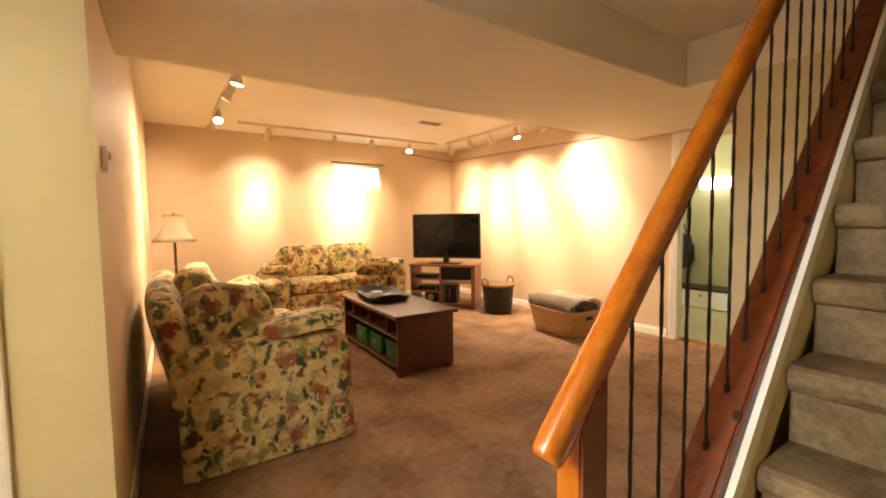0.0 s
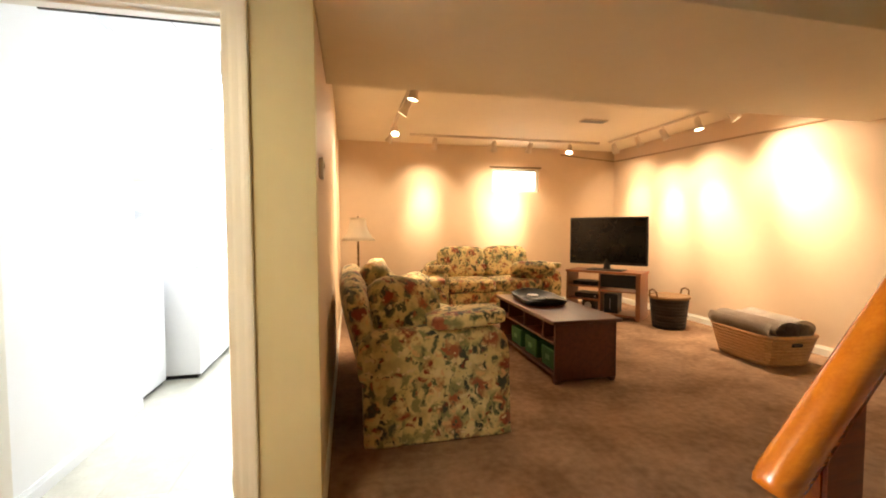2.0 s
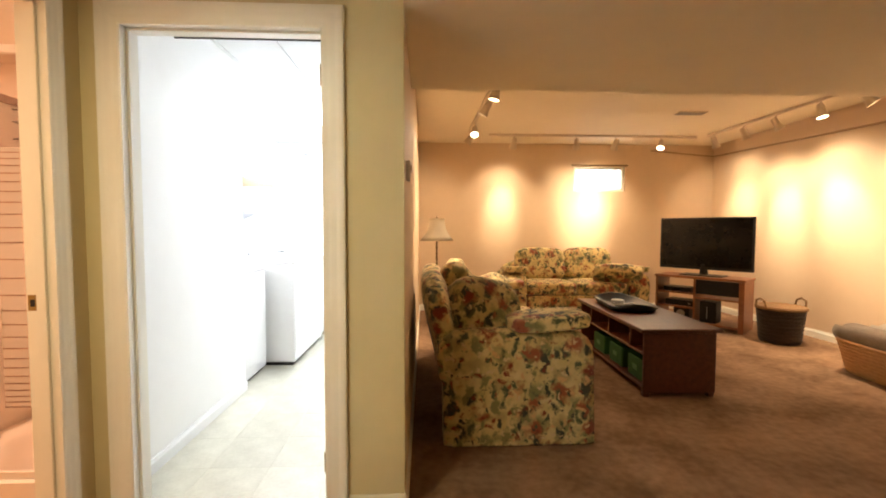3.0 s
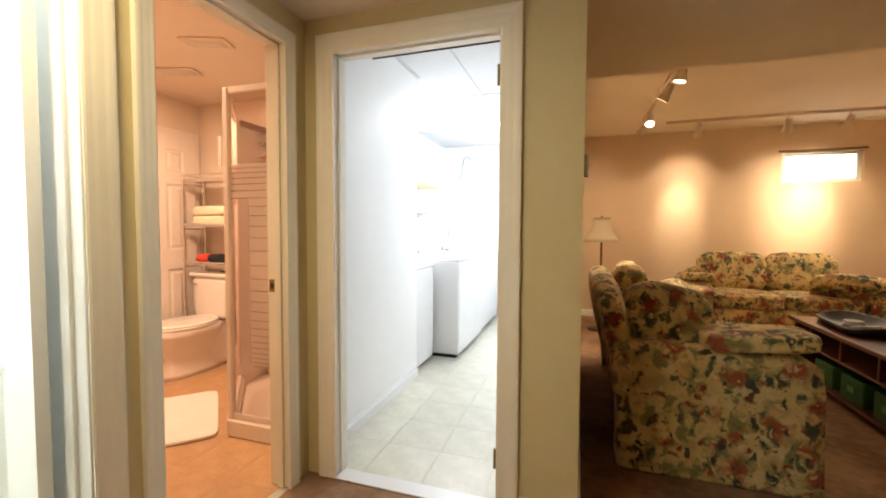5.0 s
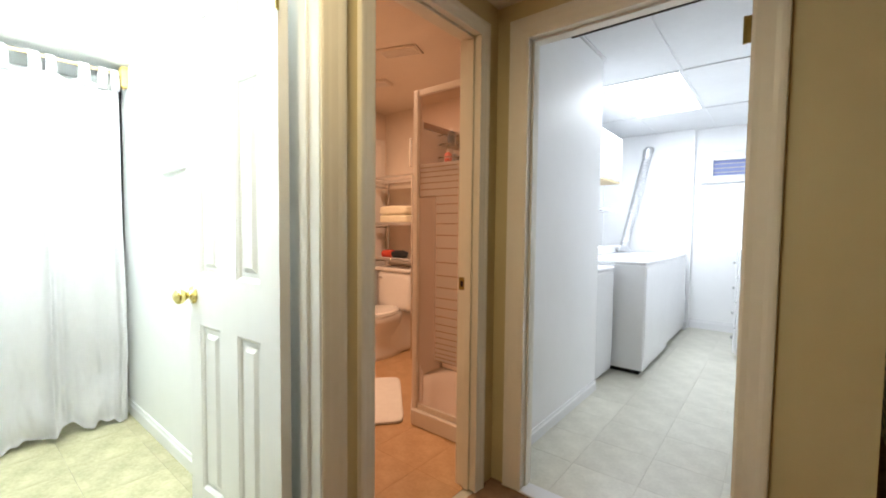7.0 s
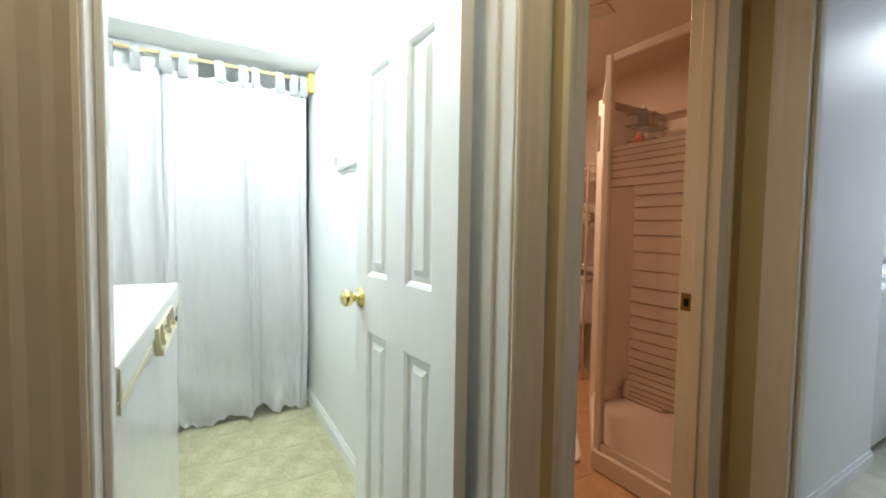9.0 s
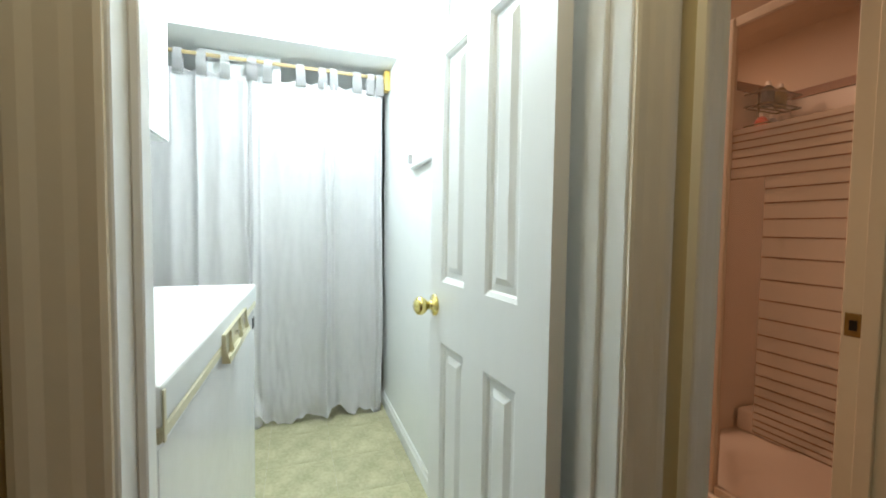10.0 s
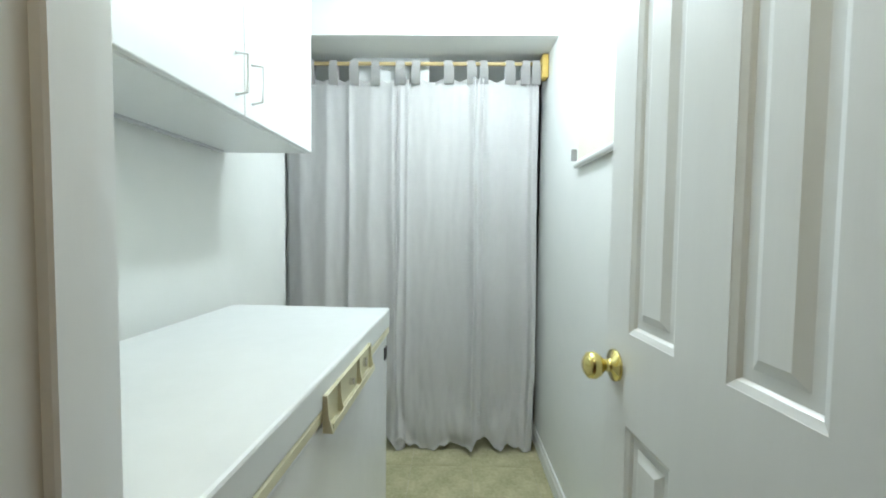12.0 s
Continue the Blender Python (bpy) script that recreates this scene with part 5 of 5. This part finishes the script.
part("foot_flange", rod([a + Vector((-0.01, 0, -0.03)), a + Vector((0, 0, 0.02))], [0.13, 0.055], 18), FOIL, d)
c = thing("wall_cupboard", "white wall cupboard with a golden lower edge", "cupboard", -0.66, 2.75, 1.73)
part("body", box(-0.185, -0.5, 0, 0.24, 0.6, 0.5, 0.004, 1), ENAMEL, c)
part("edge_strip", box(-0.18, -0.5, -0.018, 0.242, 0.6, 0.0, 0.002, 1), CHERRY_LIGHT, c, "golden wooden edge strip")
for y in (-0.49, 0.06):
    part("door", box(0.24, y, 0.01, 0.256, y + 0.53, 0.49, 0.003, 1), ENAMEL, c)
s = thing("wall_shelf", "thin white shelf above the machines", "shelf", -0.66, 2.75, 1.40)
part("board", box(-0.185, -0.5, 0, 0.22, 0.6, 0.022, 0.003, 1), ENAMEL, s)
for y in (-0.35, 0.45):
    part("bracket", prism([(-0.185, -0.12), (-0.185, 0.0), (0.08, 0.0)], y, y + 0.012), ENAMEL_GREY, s)
p = thing("drain_pipe", "white plastic drain pipe by the laundry wall", "pipe", 0.13, 4.04, 0)
part("riser", rod([(0, 0, 0.0), (0, 0, 0.42)], 0.05, 16), ENAMEL, p)
part("joint", rod([(0, 0, 0.30), (0, 0, 0.36)], 0.062, 16), ENAMEL_GREY, p)
part("upper_pipe", rod([(0, 0.03, 0.42), (0, 0.045, 0.78)], 0.028, 12), ENAMEL, p)
part("base_joint", rod([(0, 0, 0.0), (0, 0, 0.08)], 0.065, 16), ENAMEL_GREY, p)
d = thing("drawer_chest", "white chest of drawers with grey knobs by the laundry wall", "chest of drawers", 0.72, 3.45, 0)
part("carcass", box(0.02, -0.42, 0.03, 0.39, 0.42, 1.02, 0.005, 1), ENAMEL, d)
part("plinth", box(0.04, -0.40, 0.0, 0.37, 0.40, 0.03), BLACK, d)
for k in range(4):
    w = part("drawer", box(0.0, -0.41, 0.05 + 0.24 * k, 0.019, 0.41, 0.275 + 0.24 * k, 0.005, 2), ENAMEL, d)
    for y in (-0.28, 0.28):
        part("knob", lathe([(0.001, 0.0), (0.010, 0.0), (0.008, 0.012), (0.017, 0.022), (0.001, 0.030)], 14), GREY_PLASTIC, w).matrix_basis = pose(0.0, y, 0.165 + 0.24 * k, 0, -90, 0)
l = thing("ceiling_light", "bright square troffer light in the laundry ceiling", "ceiling light", 0.0875, 2.59, 2.40)
part("frame", box(-0.30, -0.60, 0.0, 0.30, 0.60, 0.02, 0.004, 1), ENAMEL, l)
part("diffuser", box(-0.285, -0.585, -0.004, 0.285, 0.585, -0.0005), PANEL_GLOW, l, "glowing prismatic diffuser")
# near-black strip along the inner edge of the laundry door head
bm = box(0.30, 0.106, 2.001, 0.938, 0.114, 2.011)
setting("trim_laundry_head_strip", bm, DARK_STRIP)

# ---- storage room ----
LX0, LX1 = -0.83, -0.51
f = thing("chest_freezer", "white chest freezer with an ivory latch and seal", "freezer")
f.matrix_basis = pose(-0.107, -1.608, 0, 0, 0, -1.8) @ pose(0.107, 1.608, 0)
part("cabinet", box(-1.13, -2.12, 0.02, -0.107, -1.6150, 0.862, 0.010, 2), ENAMEL, f)
part("base", box(-1.11, -2.10, 0, -0.13, -1.6200, 0.02), BLACK, f)
part("seal", box(-1.13, -2.12, 0.863, -0.107, -1.6085, 0.884, 0.003, 1), IVORY, f, "ivory rubber seal")
part("lid", box(-1.135, -2.13, 0.885, -0.106, -1.6080, 0.945, 0.006, 2), FREEZER_TOP, f)
la = part("latch", box(LX0, -1.6080, 0.846, LX1, -1.6052, 0.912, 0.001, 1), IVORY, f, "ivory lid latch")
part("latch_top", box(LX0, -1.6052, 0.9085, LX1, -1.6000, 0.912, 0.001, 1), IVORY, la)
part("latch_lip", prism([(LX0, 0.846), (LX0, 0.852), (LX1, 0.852), (LX1, 0.846)], -1.6052, -1.5900), IVORY, la)
part("latch_lip_edge", box(LX0, -1.5925, 0.852, LX1, -1.5900, 0.862, 0.001, 1), IVORY, la)
for x in (LX0 - 0.006, LX0 + 0.105, LX1 - 0.075, LX1):
    bm = bmesh.new()
    edge = [(-1.6080, 0.846), (-1.6080, 0.912), (-1.6000, 0.912), (-1.5990, 0.890), (-1.5960, 0.868), (-1.5895, 0.846)]
    near = [bm.verts.new((x, y, z)) for y, z in edge]
    far = [bm.verts.new((x + 0.006, y, z)) for y, z in edge]
    bm.faces.new(near)
    bm.faces.new(far)
    for k in range(6):
        bm.faces.new((near[k], near[(k + 1) % 6], far[(k + 1) % 6], far[k]))
    part("latch_rib", bm, IVORY, la)
part("lock", rod([(LX0 + 0.05, -1.6053, 0.882), (LX0 + 0.05, -1.5985, 0.882)], 0.011, 16), CHROME, la, "round chrome lock")
part("latch_pin", rod([(LX0 + 0.17, -1.6053, 0.880), (LX0 + 0.17, -1.5960, 0.880)], 0.007, 12), CHROME, la)
part("corner_trim", box(-0.116, -1.6075, 0.866, -0.107, -1.6045, 0.938, 0.001, 1), IVORY, f)
part("badge", box(-1.11, -1.6150, 0.79, -1.075, -1.6110, 0.83, 0.002, 1), BLACK, f, "small dark badge")
c = thing("wall_cabinet", "white laminate wall cabinet with two doors", "cabinet", 0, 0, 0)
part("body", box(-1.26, -2.178, 1.46, -0.37, -1.89, 2.20, 0.003, 1), LAMINATE, c)
for a, b, hx in ((-1.258, -0.797, -0.83), (-0.793, -0.372, -0.755)):
    d = part("door", box(a, -1.889, 1.462, b, -1.872, 2.198, 0.003, 2), LAMINATE, c)
    part("handle", rod([(hx, -1.873, 1.50), (hx, -1.845, 1.505), (hx, -1.843, 1.59), (hx, -1.873, 1.595)], 0.0036, 8), LAMINATE, d, "white wire handle")
part("light_rail", box(-1.21, -2.17, 1.452, -0.38, -2.155, 1.459), ENAMEL_GREY, c)
part("hinge", box(-0.385, -1.8722, 1.52, -0.372, -1.868, 1.58, 0.002, 1), CHROME, c)


def drape(label, y0, y1, x, folds, tabs, seed, low):
    """A hanging cloth: uneven folds (place, half width, depth), a crumpled hem and tabs over the rod."""
    d = thing("curtain", label, "curtain", group="tab-top curtains")
    bm, nu, nv = bmesh.new(), 170, 64
    top = 1.988
    grid = []
    for j in range(nv + 1):
        v = j / nv
        row = []
        for i in range(nu + 1):
            u = i / nu
            y = y0 + (y1 - y0) * u
            out = 0.008 * noise.noise(Vector((y * 6, v * 0.9, seed)))
            for k, (fy, w, depth) in enumerate(folds):
                mid = fy + 0.035 * v * noise.noise(Vector((k * 3.1, v * 2.2, seed)))
                w2 = w * (0.7 + 0.9 * v * (0.6 + 0.5 * noise.noise(Vector((k * 1.7, v * 1.6, seed + 5)))))
                out += depth * (0.8 + 0.7 * v) * math.exp(-abs((y - mid) / w2) ** 1.5)
            limp = max(0.0, v - 0.62) / 0.38
            out += 0.0035 * noise.noise(Vector((y * 26, v * 11, seed + 2)))
            out += 0.060 * limp ** 1.6 * noise.noise(Vector((y * 13, v * 9, seed + 3))) + 0.016 * limp * noise.noise(Vector((y * 34, v * 24, seed + 4)))
            sag = 0.0
            if v < 0.06:
                near = min(abs(y - ty) for ty in tabs)
                sag = 0.020 * min(1.0, max(0.0, near - 0.02) / 0.05) * (1 - v / 0.06)
            hem = max(0.0, v - 0.90) / 0.10
            z = top - sag - v * (top - low) + hem * (0.09 * noise.noise(Vector((y * 7, seed, 1))) + 0.045 * noise.noise(Vector((y * 21, seed, 4))))
            slip = 0.014 * v * noise.noise(Vector((y * 9, v * 2, seed + 8)))
            row.append(bm.verts.new((x + out, y + slip, max(z, 0.004))))
        grid.append(row)
    for j in range(nv):
        for i in range(nu):
            bm.faces.new((grid[j][i], grid[j][i + 1], grid[j + 1][i + 1], grid[j + 1][i]))
    bmesh.ops.solidify(bm, geom=bm.faces[:], thickness=0.003)
    part("cloth", bm, CURTAIN, d, smooth=True)
    for y in tabs:
        w = 0.017 + 0.006 * random.random()
        lean = 0.012 * (random.random() - 0.5)
        bm = bmesh.new()
        loop = [(x + 0.004, top - 0.035), (-2.030, 2.03), (-2.030, 2.066), (-2.022, 2.080), (-2.012, 2.084), (-2.002, 2.080), (-1.994, 2.066), (-1.993, 2.03), (x + 0.024, top - 0.035)]
        pr = [[bm.verts.new((px, y + s * w * (1.0 if 2 <= n <= 6 else 1.15) + (0 if 2 <= n <= 6 else lean), pz)) for n, (px, pz) in enumerate(loop)] for s in (-1, 1)]
        for a in range(len(loop) - 1):
            bm.faces.new((pr[0][a], pr[0][a + 1], pr[1][a + 1], pr[1][a]))
        bmesh.ops.solidify(bm, geom=bm.faces[:], thickness=0.003)
        part("tab", bm, CURTAIN, d, smooth=True)


drape("white cotton tab-top curtain hanging in loose folds", -2.26, -1.62, -2.030, [(-2.19, 0.045, 0.016), (-2.05, 0.05, 0.022), (-1.93, 0.018, 0.026), (-1.82, 0.06, 0.014), (-1.70, 0.03, 0.022)], (-2.23, -2.13, -2.01, -1.90, -1.79, -1.66), 2.0, 0.055)
drape("white cotton tab-top curtain with a crumpled hem", -1.675, -0.935, -2.010, [(-1.655, 0.020, 0.022), (-1.615, 0.012, 0.016), (-1.45, 0.09, 0.010), (-1.272, 0.016, 0.048), (-1.225, 0.022, 0.030), (-1.09, 0.05, 0.012), (-0.985, 0.018, 0.022), (-0.95, 0.010, 0.02)], (-1.655, -1.575, -1.41, -1.29, -1.225, -1.09, -1.005, -0.955), 7.0, 0.03)
r = thing("curtain_rod", "golden wooden curtain rod on a brass bracket", "curtain rod")
part("rod", rod([(-2.012, -2.44, 2.065), (-2.012, -0.90, 2.065)], 0.010, 12), CHERRY_LIGHT, r)
part("bracket", box(-2.05, -0.925, 1.99, -1.985, -0.892, 2.11, 0.006, 2), YELLOW, r, "brass rod bracket")
part("bracket", box(-2.05, -2.449, 1.99, -1.985, -2.42, 2.11, 0.006, 2), YELLOW, r, "brass rod bracket")
s = thing("roller_shade", "ivory roller shade partly down on the wall", "shade")
part("cloth", box(-1.42, -0.90, 1.47, -0.91, -0.896, 2.22), mat("ivory_shade_cloth", (0.70, 0.70, 0.56), (0.74, 0.74, 0.60), 6, 0.8), s)
part("hem_bar", rod([(-1.435, -0.902, 1.455), (-0.895, -0.902, 1.455)], 0.013, 12), DOOR_PAINT, s)
part("roller", rod([(-1.42, -0.91, 2.235), (-0.91, -0.91, 2.235)], 0.018, 14), DOOR_PAINT, s)
part("pull", box(-1.436, -0.922, 1.47, -1.428, -0.90, 1.515, 0.002, 1), GREY_PLASTIC, s)
b = thing("wall_panel", "white board fixed high behind the curtains", "panel")
part("board", box(-2.085, -1.925, 1.72, -2.06, -1.512, 2.1145, 0.003, 1), LAMINATE, b)
part("batten", box(-2.12, -1.90, 1.74, -2.0855, -1.86, 2.1145), LAMINATE, b)
part("batten", box(-2.12, -1.58, 1.74, -2.0855, -1.54, 2.1145), LAMINATE, b)
l = thing("ceiling_light", "white fluorescent ceiling light in the storage room", "ceiling light", -1.13, -1.32, 2.34)
part("housing", box(-0.62, -0.17, -0.03, 0.62, 0.17, 0.001, 0.006, 2), ENAMEL, l)
part("diffuser", box(-0.60, -0.155, -0.070, 0.60, 0.155, -0.031, 0.015, 3), PANEL_GLOW, l, "glowing white diffuser")

# ---- floor tiles, last ----


def tiles(parent, x0, y0, x1, y1, size, material):
    me = None
    nx, ny = math.ceil((x1 - x0) / size), math.ceil((y1 - y0) / size)
    for i in range(nx):
        for j in range(ny):
            a, b = x0 + i * size, y0 + j * size
            c, d = min(a + size, x1), min(b + size, y1)
            if c - a < 0.02 or d - b < 0.02:
                continue
            full = abs(c - a - size) < 1e-6 and abs(d - b - size) < 1e-6
            if full and me:
                ob = new("tile", me)
            else:
                bm = box(0.0005, 0.0005, -0.003, c - a - 0.0005, d - b - 0.0005, 0.0, 0.0006, 1)
                ob = link("tile", bm, material)
                if full:
                    me = ob.data
            ob.location = (a, b, 0)
            ob.parent = parent


tiles(floor_laundry, -0.05, 0.07, 1.13, 4.2, 0.305, VINYL_LAUNDRY)
tiles(floor_storage, -2.47, -2.18, -0.05, -0.89, 0.305, VINYL_STORE)
tiles(floor_bath, -2.15, -0.79, -0.05, 1.30, 0.305, VINYL_BATH)
